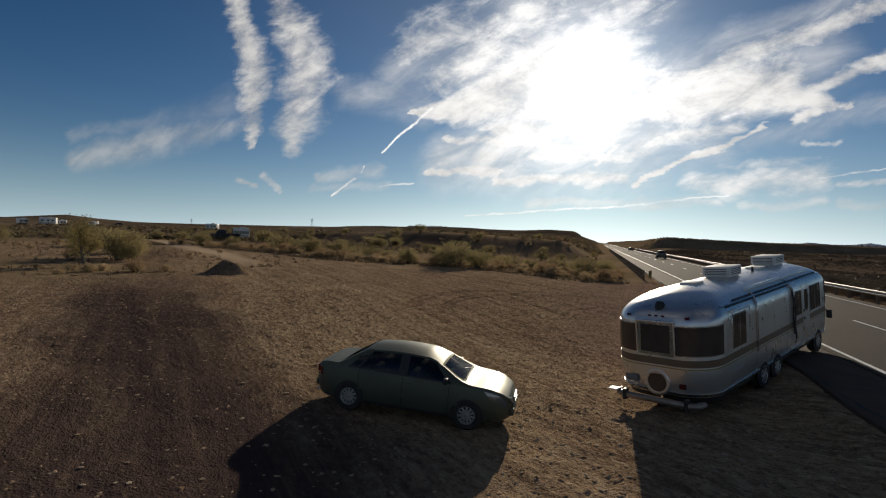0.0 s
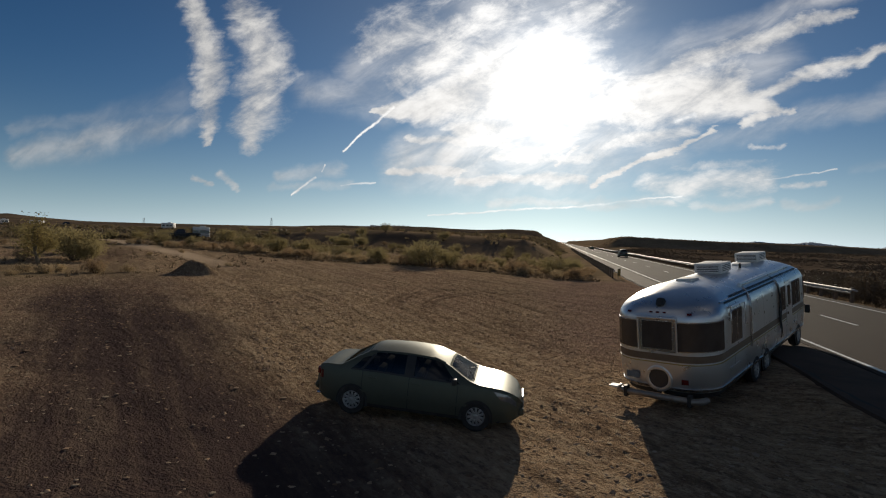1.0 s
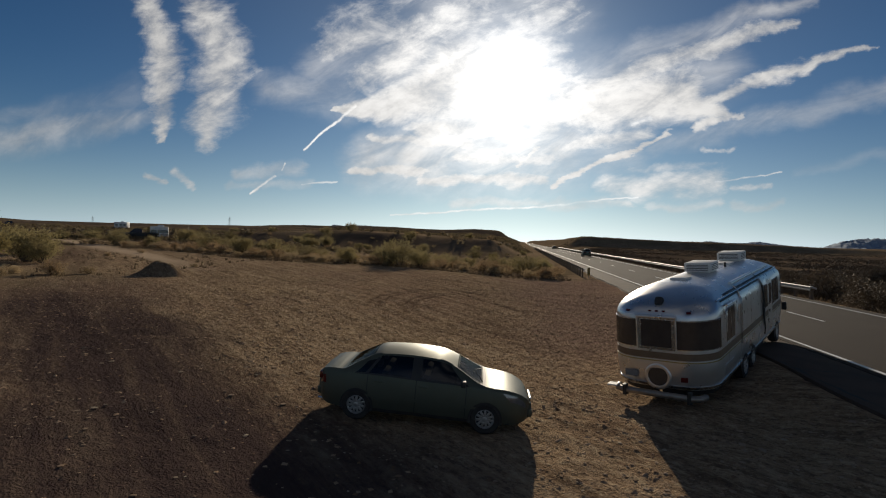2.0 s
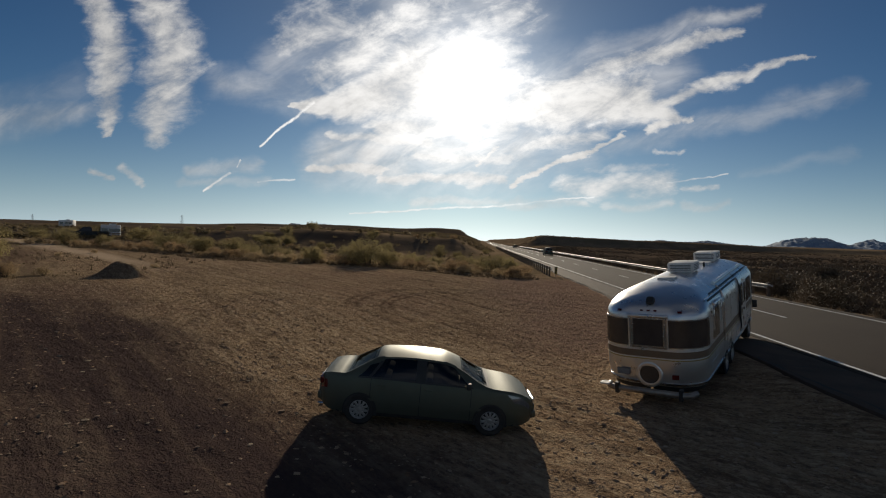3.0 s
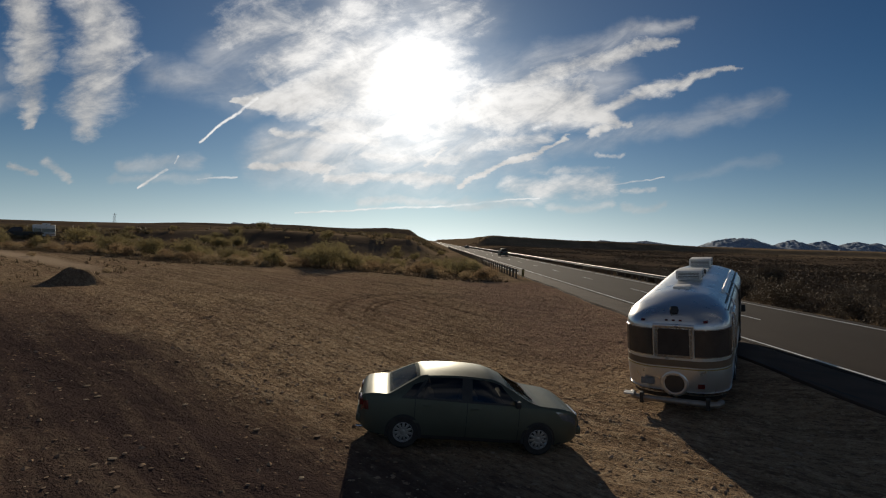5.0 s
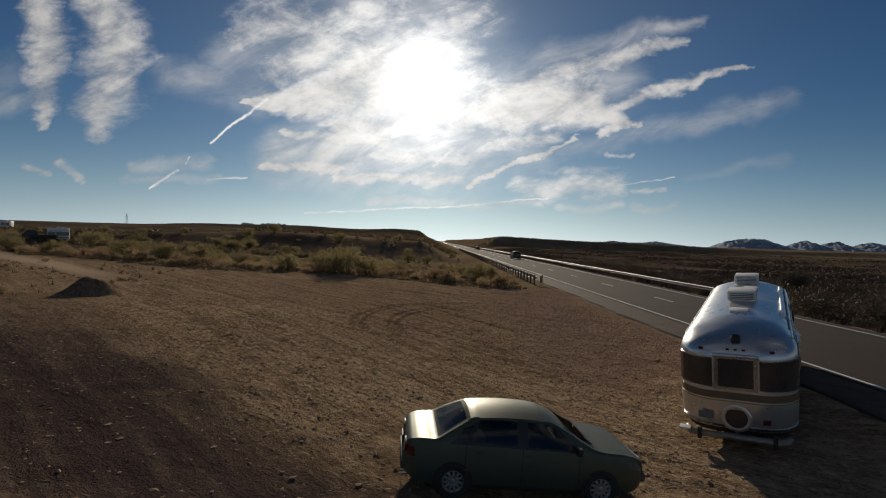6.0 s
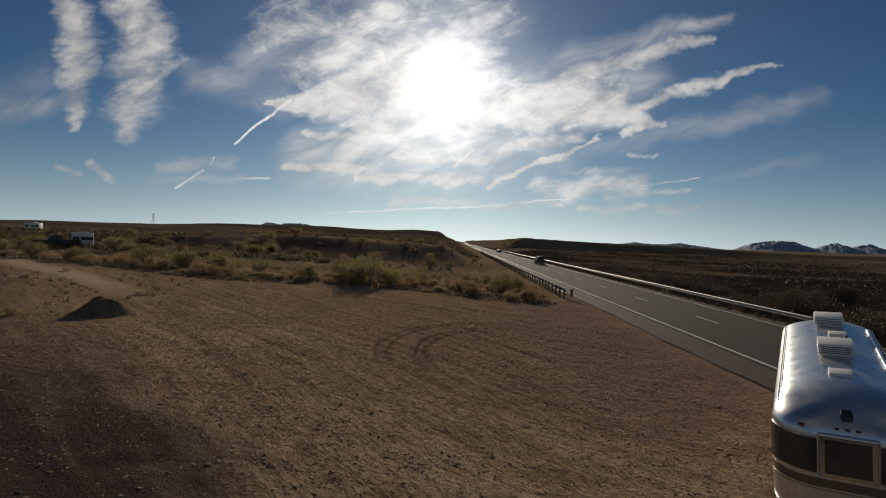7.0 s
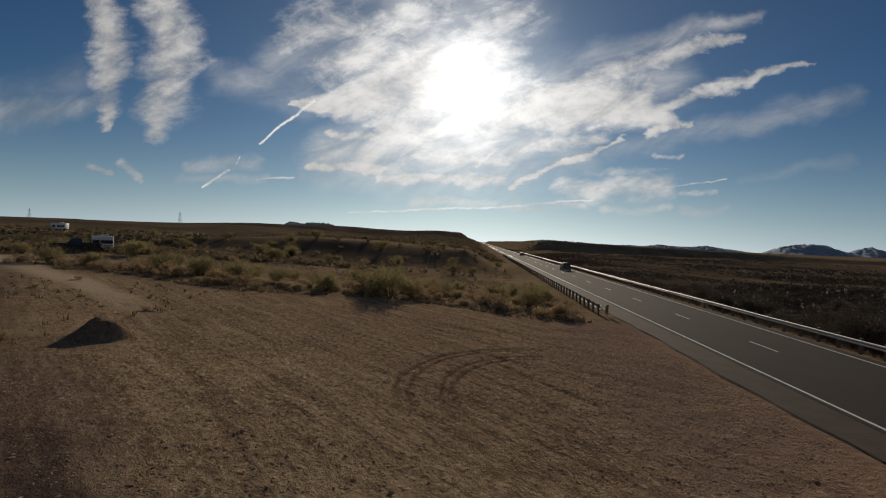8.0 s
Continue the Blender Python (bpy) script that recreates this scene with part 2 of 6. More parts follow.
M["asphalt"] = material("asphalt", (0.028, 0.0200, 0.0160), (0.040, 0.0290, 0.0235), rough=0.97, scale=0.35, fine=45, bump=0.004, bump_scale=120)
M["shoulder"] = material("worn_asphalt", (0.058, 0.042, 0.034), (0.095, 0.069, 0.052), rough=0.92, scale=0.9, fine=30, bump=0.006, bump_scale=70)
for key in ("asphalt", "shoulder"):
    M[key].node_tree.nodes["Principled BSDF"].inputs["Specular IOR Level"].default_value = 0.12
M["tar"] = material("crack_tar", (0.014, 0.012, 0.011), (0.022, 0.019, 0.017), rough=0.9)
M["white_line"] = material("road_paint", (0.86, 0.86, 0.84), (0.62, 0.61, 0.58), rough=0.5, scale=2.0, fine=40, spread=0.45)
M["silver"] = material("polished_aluminium", (0.74, 0.73, 0.72), (0.62, 0.61, 0.60), rough=0.32, metal=0.88, scale=1.3, fine=18, spread=0.14, gloss_vary=0.07, bump=0.0005, bump_scale=2.0)
M["chrome"] = material("chrome", (0.56, 0.56, 0.56), (0.46, 0.46, 0.46), rough=0.24, metal=1.0, gloss_vary=0.05)
M["tan_stripe"] = material("tan_stripe_paint", (0.20, 0.13, 0.075), (0.16, 0.10, 0.06), rough=0.45, scale=3)
M["gold_stripe"] = material("gold_stripe_paint", (0.42, 0.33, 0.12), (0.34, 0.26, 0.10), rough=0.4, scale=3)
M["dark_glass"] = material("tinted_glass", (0.022, 0.022, 0.024), (0.03, 0.03, 0.032), rough=0.05, spread=0.3, coat=0.4)
M["rubber"] = material("tyre_rubber", (0.022, 0.021, 0.020), (0.045, 0.04, 0.035), rough=0.9, scale=6, fine=90, bump=0.002)
M["black"] = material("black_plastic", (0.02, 0.02, 0.02), (0.035, 0.033, 0.03), rough=0.55, fine=80)
M["white_plastic"] = material("weathered_white_plastic", (0.80, 0.79, 0.76), (0.68, 0.66, 0.62), rough=0.55, scale=4)
M["car_paint"] = material("grey_green_car_paint", (0.118, 0.126, 0.098), (0.102, 0.109, 0.086), rough=0.46, metal=0.5, scale=2, fine=300, coat=0.045, gloss_vary=0.015)
M["car_paint"].node_tree.nodes["Principled BSDF"].inputs["Specular IOR Level"].default_value = 0.03
M["car_glass"] = thin_glass("car_window_glass", (0.42, 0.42, 0.39), 0.08)
M["side_glass"] = thin_glass("tinted_side_glass", (0.20, 0.20, 0.19), 0.07)
M["seat_cloth"] = material("seat_cloth", (0.24, 0.23, 0.22), (0.17, 0.165, 0.16), rough=0.9, scale=5, fine=200)
M["brown_glass"] = material("curtained_glass", (0.090, 0.068, 0.056), (0.056, 0.043, 0.036), rough=0.14, scale=2.5, spread=0.5)
M["brown_glass"].node_tree.nodes["Principled BSDF"].inputs["Specular IOR Level"].default_value = 0.45
M["dull_steel"] = material("dull_steel", (0.36, 0.32, 0.28), (0.24, 0.21, 0.18), rough=0.42, metal=0.7, scale=5)
M["wheel"] = material("wheel_alloy", (0.50, 0.50, 0.50), (0.36, 0.36, 0.35), rough=0.38, metal=0.8, scale=7)
M["red_lens"] = material("red_lamp_lens", (0.14, 0.010, 0.010), (0.09, 0.006, 0.006), rough=0.15, coat=0.5)
M["lamp_glass"] = material("headlamp_glass", (0.30, 0.30, 0.30), (0.18, 0.18, 0.19), rough=0.08, metal=0.5, scale=12)
M["galvanised"] = material("galvanised_steel", (0.40, 0.38, 0.36), (0.28, 0.27, 0.26), rough=0.6, metal=0.3, scale=2, fine=25, gloss_vary=0.1)
M["old_wood"] = material("weathered_timber", (0.16, 0.12, 0.085), (0.10, 0.075, 0.055), rough=0.9, scale=5, fine=50, bump=0.004)
M["plate"] = material("plate_enamel", (0.6, 0.6, 0.58), rough=0.4)
M["dull_plate"] = material("dusty_plate", (0.20, 0.20, 0.20), (0.13, 0.13, 0.13), rough=0.6)
M["yellow"] = material("yellow_sheet", (0.40, 0.28, 0.05), (0.3, 0.21, 0.05), rough=0.5)
M["stone"] = material("pale_stone", (0.50, 0.40, 0.29), (0.34, 0.27, 0.19), rough=0.95, scale=9, fine=60, bump=0.006, per_object=0.25)
M["stone"].node_tree.nodes["Principled BSDF"].inputs["Specular IOR Level"].default_value = 0.0
# distance haze is mixed into the colours of the far ridge and ranges
M["hazed_rock"] = material("far_hazed_rock", (0.55, 0.55, 0.55), (0.42, 0.42, 0.43), rough=1.0, scale=0.004, fine=0.05)
M["mountain"] = material("hazed_mountain_rock", (0.30, 0.36, 0.43), (0.26, 0.31, 0.38), rough=1.0, scale=0.004, fine=0.05)


# ---- mesh helpers ----
def put_mesh(name, verts, faces, mat, parent=None, smooth=True):
    me = bpy.data.meshes.new(name)
    me.from_pydata([tuple(v) for v in verts], [], faces)
    me.update()
    if mat:
        me.materials.append(mat)
    if smooth:
        me.polygons.foreach_set("use_smooth", [True] * len(me.polygons))
    ob = new(name, me)
    if parent:
        ob.parent = parent
    return ob


def part(name, bm, mat, parent=None, label="", smooth=False):
    """Links a bmesh as one mesh object under a thing or a part."""
    bmesh.ops.recalc_face_normals(bm, faces=bm.faces)
    me = bpy.data.meshes.new(name)
    bm.to_mesh(me)
    bm.free()
    me.materials.append(mat)
    if smooth:
        me.polygons.foreach_set("use_smooth", [True] * len(me.polygons))
        me.set_sharp_from_angle(angle=radians(40))
    ob = new(name, me)
    ob.parent = parent
    if label:
        ob["label"] = label
    return ob


def box(bm, cx, cy, cz, sx, sy, sz, bevel=0.0, turn=None):
    m = Matrix.Translation((cx, cy, cz)) @ (turn or Matrix.Identity(4)) @ Matrix.Diagonal((sx, sy, sz, 1))
    got = bmesh.ops.create_cube(bm, size=1.0, matrix=m)
    if bevel:
        edges = list({e for v in got["verts"] for e in v.link_edges})
        bmesh.ops.bevel(bm, geom=edges, offset=bevel, segments=2, affect="EDGES", profile=0.6)
    return bm


def rod(bm, a, b, r0, r1=None, n=8, caps=True):
    """A tapered rod from a to b."""
    a, b = Vector(a), Vector(b)
    d = b - a
    turn = d.to_track_quat("Z", "Y").to_matrix().to_4x4()
    bmesh.ops.create_cone(bm, cap_ends=caps, segments=n, radius1=r0, radius2=r0 if r1 is None else r1, depth=d.length,
                          matrix=Matrix.Translation((a + b) / 2) @ turn)
    return bm


def tube(bm, points, r, n=8):
    """A bent tube through the points."""
    rings = []
    for i, p in enumerate(points):
        p = Vector(p)
        d = (Vector(points[min(i + 1, len(points) - 1)]) - Vector(points[max(i - 1, 0)])).normalized()
        side = d.cross(Vector((0, 0, 1)) if abs(d.z) < 0.95 else Vector((1, 0, 0))).normalized()
        up = side.cross(d)
        rings.append([bm.verts.new(p + r * (math.cos(a) * side + math.sin(a) * up)) for a in [2 * math.pi * k / n for k in range(n)]])
    for r0, r1 in zip(rings, rings[1:]):
        for k in range(n):
            bm.faces.new((r0[k], r0[(k + 1) % n], r1[(k + 1) % n], r1[k]))
    bm.faces.new(rings[0])
    bm.faces.new(rings[-1])
    return bm


def lathe(bm, profile, n=24, m=None):
    """Turns (radius, height) pairs round the x axis: the height runs along x."""
    rings = []
    for r, h in profile:
        ring = [Vector((h, r * math.cos(2 * math.pi * k / n), r * math.sin(2 * math.pi * k / n))) for k in range(n)]
        rings.append([bm.verts.new(m @ v if m else v) for v in ring])
    for r0, r1 in zip(rings, rings[1:]):
        for k in range(n):
            bm.faces.new((r0[k], r0[(k + 1) % n], r1[(k + 1) % n], r1[k]))
    return bm


def thing(name, label, category, group="", at=None):
    ob = new(name)
    ob.empty_display_size = 0.2
    if at is not None:
        ob.matrix_world = at
    return tagged(ob, label, category, group)


def lerp(x, xs, ys):
    return float(np.interp(x, xs, ys))


def smooth_key(x, xs, ys):
    """Eased steps between keys."""
    if x <= xs[0]:
        return ys[0]
    for i in range(len(xs) - 1):
        if x <= xs[i + 1]:
            f = (x - xs[i]) / (xs[i + 1] - xs[i])
            # Catmull-Rom through the keys
            p1, p2 = ys[i], ys[i + 1]
            s = xs[i + 1] - xs[i]
            m1 = 0 if i == 0 else (ys[i + 1] - ys[i - 1]) / (xs[i + 1] - xs[i - 1]) * s
            m2 = 0 if i + 2 >= len(xs) else (ys[i + 2] - ys[i]) / (xs[i + 2] - xs[i]) * s
            return (2 * f**3 - 3 * f**2 + 1) * p1 + (f**3 - 2 * f**2 + f) * m1 + (-2 * f**3 + 3 * f**2) * p2 + (f**3 - f**2) * m2
    return ys[-1]


# ---- the ground ----
def fbm(x, y, scale, octaves=4, seed=0):
    """Smooth value noise on arrays."""
    out, amp, total = np.zeros_like(x), 1.0, 0.0
    for o in range(octaves):
        s = 2.0**o / scale
        gx, gy = x * s + 17.3 * (o + seed), y * s - 9.1 * (o + seed)
        ix, iy = np.floor(gx), np.floor(gy)
        fx, fy = gx - ix, gy - iy
        fx, fy = fx * fx * (3 - 2 * fx), fy * fy * (3 - 2 * fy)

        def h(a, b):
            v = np.sin(a * 127.1 + b * 311.7 + 74.7 * (seed + 1)) * 43758.5453
            return v - np.floor(v)

        v = (h(ix, iy) * (1 - fx) + h(ix + 1, iy) * fx) * (1 - fy) + (h(ix, iy + 1) * (1 - fx) + h(ix + 1, iy + 1) * fx) * fy
        out += amp * (v - 0.5) * 2
        total += amp
        amp *= 0.5
    return out / total


def step(x, a, b):
    f = np.clip((x - a) / (b - a), 0, 1)
    return f * f * (3 - 2 * f)


def gravel_rim(x):
    """How far the cleared gravel reaches along the road, at x."""
    return 48.0 + 0.12 * np.clip(-x - 5, 0, 60) + 2.0 * np.sin(x * 0.23)


def cleared(x, y):
    """1 on the cleared lay-by, 0 on the open desert."""
    rim = gravel_rim(x)
    inside = step(y, rim + 4, rim - 3) * step(x, -62, -48) * step(y, -60, -50)
    left = 1 - step(-x, 25 + 0.05 * y, 31 + 0.10 * y) * step(y, 34, 24) * step(y, -12, 4)
    return inside * left


def dirt_track(x, y):
    """1 on the pale track that leaves the lay-by."""
    along = np.interp(x, [-190, -110, -66, -52, -45, -38, -28, -20], [98, 86, 61, 52.5, 48.5, 42.5, 34, 28])
    return step(np.abs(y - along + 0.5 * fbm(x, y, 4.0, 3, 43)), 2.5, 0.8) * step(-x, 27, 42) * step(-x, 200, 170)


def painted_shade(x, y):
    """Shade painted into the soil: wash beyond the road, ridge flank, mesa and heap."""
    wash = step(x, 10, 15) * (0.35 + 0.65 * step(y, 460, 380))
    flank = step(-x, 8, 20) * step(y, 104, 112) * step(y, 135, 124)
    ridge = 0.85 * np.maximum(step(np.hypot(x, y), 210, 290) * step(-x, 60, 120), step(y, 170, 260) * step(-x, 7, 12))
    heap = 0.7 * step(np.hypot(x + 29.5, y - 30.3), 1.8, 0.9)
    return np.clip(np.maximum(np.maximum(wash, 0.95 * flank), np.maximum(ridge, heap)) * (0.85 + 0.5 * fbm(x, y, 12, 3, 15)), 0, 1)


def dark_patch(x, y):
    """A broad patch where the ground's colour is darker."""
    off = 0.80 * (x + 0.5 + 1.02 * y) + 1.8 * fbm(x, y, 4.5, 4, 14) + 1.2 * fbm(x - y, (x + y) * 3, 6.0, 3, 18)
    near_rim = 1.07 * (x + 24.6) + (y - 16.6) + 2.2 * fbm(x, y, 3.5, 4, 16)
    return step(off, 1.0, -2.6) * (0.18 + 0.82 * step(near_rim, -2.2, 1.4)) * step(y, 2.0, 6.5) * (0.50 + 0.50 * step(y + 0.25 * (x + 22) + 1.5 * fbm(x, y, 3.0, 3, 47), 20.5, 17.0))


def roadside(x, y):
    """Ruddy crushed stone along the shoulder."""
    return step(x + 1.6 * fbm(x, y, 5.0, 4, 37), -11.0, -6.0) * step(y + 3 * fbm(x, y, 6.0, 3, 39), 13, 22) * step(x, -1.5, -2.2)


def tyre_marks(x, y):
    """The curved and straight wheel tracks pressed into the gravel: 1 in a track."""
    out = np.zeros_like(x)
    for cx, cy, r in ((-6.6, 27.5, 9.2), (-6.6, 27.5, 8.75), (-6.6, 27.5, 7.6), (-6.6, 27.5, 7.15)):
        d = np.abs(np.hypot(x - cx, y - cy) - r)
        arc = step(cx - x, 1.5, 4.0) * step(y, cy - 5.0, cy - 1.0)
        out = np.maximum(out, 0.95 * step(d, 0.14, 0.06) * arc)
    for k in range(16):
        a = -0.95 + 0.12 * math.sin(k * 2.1)
        c = -33 + 2.9 * k + 1.3 * math.sin(k * 5.0)
        d = np.abs(x - c - a * (y - 22) - 0.9 * np.sin(y * 0.11 + k))
        out = np.maximum(out, step(d, 0.15, 0.04) * (0.35 + 0.25 * math.sin(k * 3.3)) * step(y, 4, 9) * step(y, 46, 38))
    return out


def ground_z(x, y):
    x, y = np.asarray(x, float), np.asarray(y, float)
    near = np.interp(x, [-62, -32, -21, -17.5, -15.5, -14, -11, -8.5, -6, -4, -3.0, -2.4, -2.0],
                     [1.1, 0.75, 0.55, 0.28, 0.02, -0.20, -0.48, -0.62, -0.63, -0.46, -0.27, -0.08, -0.07])
    flat_z = np.interp(x, [-62, -30, -14, -8, -2.2], [1.3, 0.45, 0.0, -0.28, -0.11])
    z = near + (flat_z - near) * step(y, 19, 34)
    open_left = step(y, gravel_rim(x) - 3, gravel_rim(x) + 8)
    d = np.hypot(x, y)
    wild = 0.35 * fbm(x, y, 14, 4, 3) + 0.011 * np.clip(-x - 20, 0, 140) - 0.7 * step(y, 52, 70) * step(y, 150, 90)
    # a bench with a steep near flank, and the mesa behind it
    brow = 107 + 7 * fbm(x, y * 0, 26, 3, 5) + 0.10 * np.clip(-x - 10, 0, 60)
    bench = step(y, brow, brow + 22) * step(-x, 7.5, 17) * (0.35 + 0.65 * step(x, -95, -48))
    wild += bench * (3.2 + 0.5 * fbm(x, y, 30, 3, 5))
    # the mesa through which the road is cut
    edge = 9 + 0.020 * np.clip(y - 200, 0, 900)
    mesa = (0.30 * step(y, 200, 420) + 0.70 * step(y, 500 + 20 * fbm(x, y * 0, 90, 3, 6), 570 + 20 * fbm(x, y * 0, 90, 3, 6))) * step(-x, edge - 2, edge + 18)
    wild += mesa * (10.2 + 1.2 * fbm(x, y, 130, 4, 7)) * (1 - 0.62 * step(-x, 170, 480))
    z = z + (wild - 0.0) * open_left * step(-x, 3.2, 7)
    wild_left = step(-x, 44, 70)
    z = z * (1 - wild_left * (1 - open_left)) + wild_left * (1 - open_left) * (1.3 + 0.4 * fbm(x, y, 18, 4, 2) + 0.014 * np.clip(-x - 60, 0, 120))
    # hills far off on that side
    z = z + step(d, 350, 900) * step(-x, 120, 420) * (0.5 + 3.0 * fbm(x, y, 420, 4, 11) + 26.0 * step(d, 800, 1300) * np.clip(fbm(x, y, 230, 4, 27) + 0.02, 0, 1))
    # a low ridge and a knoll behind the camp
    ridge = step(d, 240, 320) * step(-x, 95, 170) * (1 - 0.6 * step(d, 360, 720))
    z = z + ridge * (3.0 + 1.3 * fbm(x, y, 70, 4, 29)) + 2.8 * np.exp(-(((x + 272) / 17) ** 2 + ((y - 205) / 20) ** 2))
    # the far side of the road falls to a brushy wash
    fall = np.interp(x, [8.4, 9.6, 12, 17, 30, 80], [-0.10, -0.25, -1.0, -2.2, -3.2, -4.2])
    right = fall + 0.45 * fbm(x, y, 16, 4, 9) * step(x, 10, 16)
    right += (0.25 * step(y, 200, 450) + 0.75 * step(y, 505, 535)) * step(x, 17 + 0.03 * np.clip(y - 240, 0, 900), 46 + 0.03 * np.clip(y - 240, 0, 900)) * (13.0 - 0.022 * np.clip(x - 60, 0, 300) + 1.2 * fbm(x, y, 110, 4, 4))
    right += step(d, 500, 1500) * step(x, 120, 500) * (1.0 + 2.0 * fbm(x, y, 350, 3, 8))
    z = np.where(x > 7.9, right, z)
    bed = (x > -2.0) & (x < 8.4)
    z = np.where(bed, -0.10, z)
    # small relief, pressed tracks
    clear = cleared(x, y)
    z = z + np.where(bed, 0, 1) * (0.034 * fbm(x, y, 1.4, 3, 1) + 0.034 * fbm(x + y * 0.4, y - x * 0.4, 0.55, 2, 6)) * step(np.abs(x - 3.2), 5.2, 6.6)
    z = z - 0.06 * tyre_marks(x, y) * clear
    # a rise under the parked trailer
    z = z + 0.75 * np.exp(-(((x + 66) / 18) ** 2 + ((y - 80) / 16) ** 2))
    # a heap of earth
    z = z + 0.90 * np.exp(-(((x + 29.5) / 1.0) ** 2 + ((y - 30.3) / 1.1) ** 2) ** 1.7) * (1 + 0.6 * fbm(x, y, 0.9, 3, 12))
    return z


def gz(x, y):
    return float(ground_z(np.array([x]), np.array([y]))[0])


def axis(dense0, dense1, gap, reach0, reach1):
    """Cuts that are close together in the middle and widen outwards."""
    mid = list(np.arange(dense0, dense1 + 1e-6, gap))
    out, s, v = [], gap, dense1
    while v < reach1:
        s *= 1.09
        v += s
        out.append(v)
    back, s, v = [], gap, dense0
    while v > reach0:
        s *= 1.09
        v -= s
        back.append(v)
    return np.array(back[::-1] + mid + out)


def build_ground():
    xs, ys = axis(-33, 12, 0.17, -3800, 3800), axis(1, 50, 0.19, -600, 4200)
    ys = np.unique(np.concatenate([ys, np.arange(98, 140, 1.5), np.arange(478, 620, 7.0)]))
    xs = np.sort(np.concatenate([xs, [-2.02, -1.99, 8.38, 8.41]]))
    X, Y = np.meshgrid(xs, ys)
    Z = ground_z(X, Y)
    nx, ny = len(xs), len(ys)
    verts = np.stack([X.ravel(), Y.ravel(), Z.ravel()], 1)
    i = np.arange(ny - 1)[:, None] * nx + np.arange(nx - 1)[None, :]
    faces = np.stack([i, i + 1, i + nx + 1, i + nx], -1).reshape(-1, 4)
    me = bpy.data.meshes.new("ground")
    me.vertices.add(len(verts))
    me.vertices.foreach_set("co", verts.ravel())
    me.loops.add(faces.size)
    me.loops.foreach_set("vertex_index", faces.ravel())
    me.polygons.add(len(faces))
    me.polygons.foreach_set("loop_start", np.arange(len(faces)) * 4)
    me.polygons.foreach_set("use_smooth", np.ones(len(faces), bool))
    me.update()
    for key, val in (("cleared", cleared(X, Y)), ("track", tyre_marks(X, Y) * cleared(X, Y)), ("lane", dirt_track(X, Y)), ("darkened", dark_patch(X, Y)), ("painted_shade", painted_shade(X, Y)), ("roadside", roadside(X, Y))):
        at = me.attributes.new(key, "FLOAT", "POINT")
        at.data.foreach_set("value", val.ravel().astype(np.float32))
    me.validate()
    m = bpy.data.materials.new("desert_soil")
    m.use_nodes = True
    t = m.node_tree
    n = Nodes(t)
    p = t.nodes["Principled BSDF"]
    where = t.nodes.new("ShaderNodeTexCoord").outputs["Object"]

    def attribute(name):
        a = t.nodes.new("ShaderNodeAttribute")
        a.attribute_name = name
        return a.outputs["Fac"]

    patches = n.noise(where, 0.16, 5.0, 0.6)[0]
    mid = n.noise(where, 1.7, 5.0, 0.65)[0]
    fine = n.noise(where, 15.0, 6.0, 0.78)[0]
    gravel = n.mix(n.remap(patches, 0.36, 0.64), (0.53, 0.362, 0.205, 1), (0.42, 0.285, 0.165, 1))
    gravel = n.mix(n.math("MULTIPLY", n.remap(mid, 0.40, 0.68), 0.55), gravel, (0.25, 0.162, 0.092, 1))
    gravel = n.mix(n.math("MULTIPLY", n.remap(fine, 0.53, 0.66), 0.75), gravel, (0.64, 0.475, 0.285, 1))
    gravel = n.mix(n.math("MULTIPLY", n.remap(fine, 0.47, 0.36), 0.65), gravel, (0.10, 0.066, 0.046, 1))
    ruddy = n.noise(where, 0.085, 4.0, 0.6)[0]
    gravel = n.mix(n.math("MULTIPLY", n.remap(ruddy, 0.44, 0.62), 0.55), gravel, (0.38, 0.232, 0.150, 1))
    turned = t.nodes.new("ShaderNodeMapping")
    turned.inputs["Rotation"].default_value = (0, 0, radians(45))
    t.links.new(where, turned.inputs["Vector"])
    raked = n.noise(n.vec("MULTIPLY", turned.outputs[0], (0.14, 1.9, 1.0)), 1.0, 6.0, 0.68)[0]
    gravel = n.mix(n.math("MULTIPLY", n.remap(raked, 0.50, 0.62), 0.55), gravel, (0.17, 0.110, 0.066, 1))
    gravel = n.mix(n.math("MULTIPLY", n.remap(raked, 0.47, 0.36), 0.55), gravel, (0.62, 0.45, 0.27, 1))
    clumps = n.noise(n.vec("MULTIPLY", turned.outputs[0], (4.0, 7.5, 1.0)), 1.0, 6.0, 0.74)[0]
    gravel = n.mix(n.math("MULTIPLY", n.remap(clumps, 0.52, 0.62), 0.75), gravel, (0.66, 0.495, 0.30, 1))
    gravel = n.mix(n.math("MULTIPLY", n.remap(clumps, 0.47, 0.37), 0.62), gravel, (0.125, 0.080, 0.058, 1))
    lumps = n.noise(n.vec("MULTIPLY", turned.outputs[0], (3.4, 4.6, 4.0)), 1.0, 5.0, 0.66, 0.15)[0]
    # relief shading put into the colour: hollows darker, tops of lumps lighter
    gravel = n.mix(n.math("MULTIPLY", n.remap(lumps, 0.47, 0.36), 0.40), gravel, (0.16, 0.106, 0.066, 1))
    gravel = n.mix(n.math("MULTIPLY", n.remap(lumps, 0.54, 0.66), 0.28), gravel, (0.72, 0.54, 0.34, 1))
    gravel = n.mix(1.0, gravel, (0.785, 0.805, 0.860, 1), "MULTIPLY")
    gravel = n.mix(n.math("MULTIPLY", attribute("track"), 0.8), gravel, (0.11, 0.072, 0.050, 1))
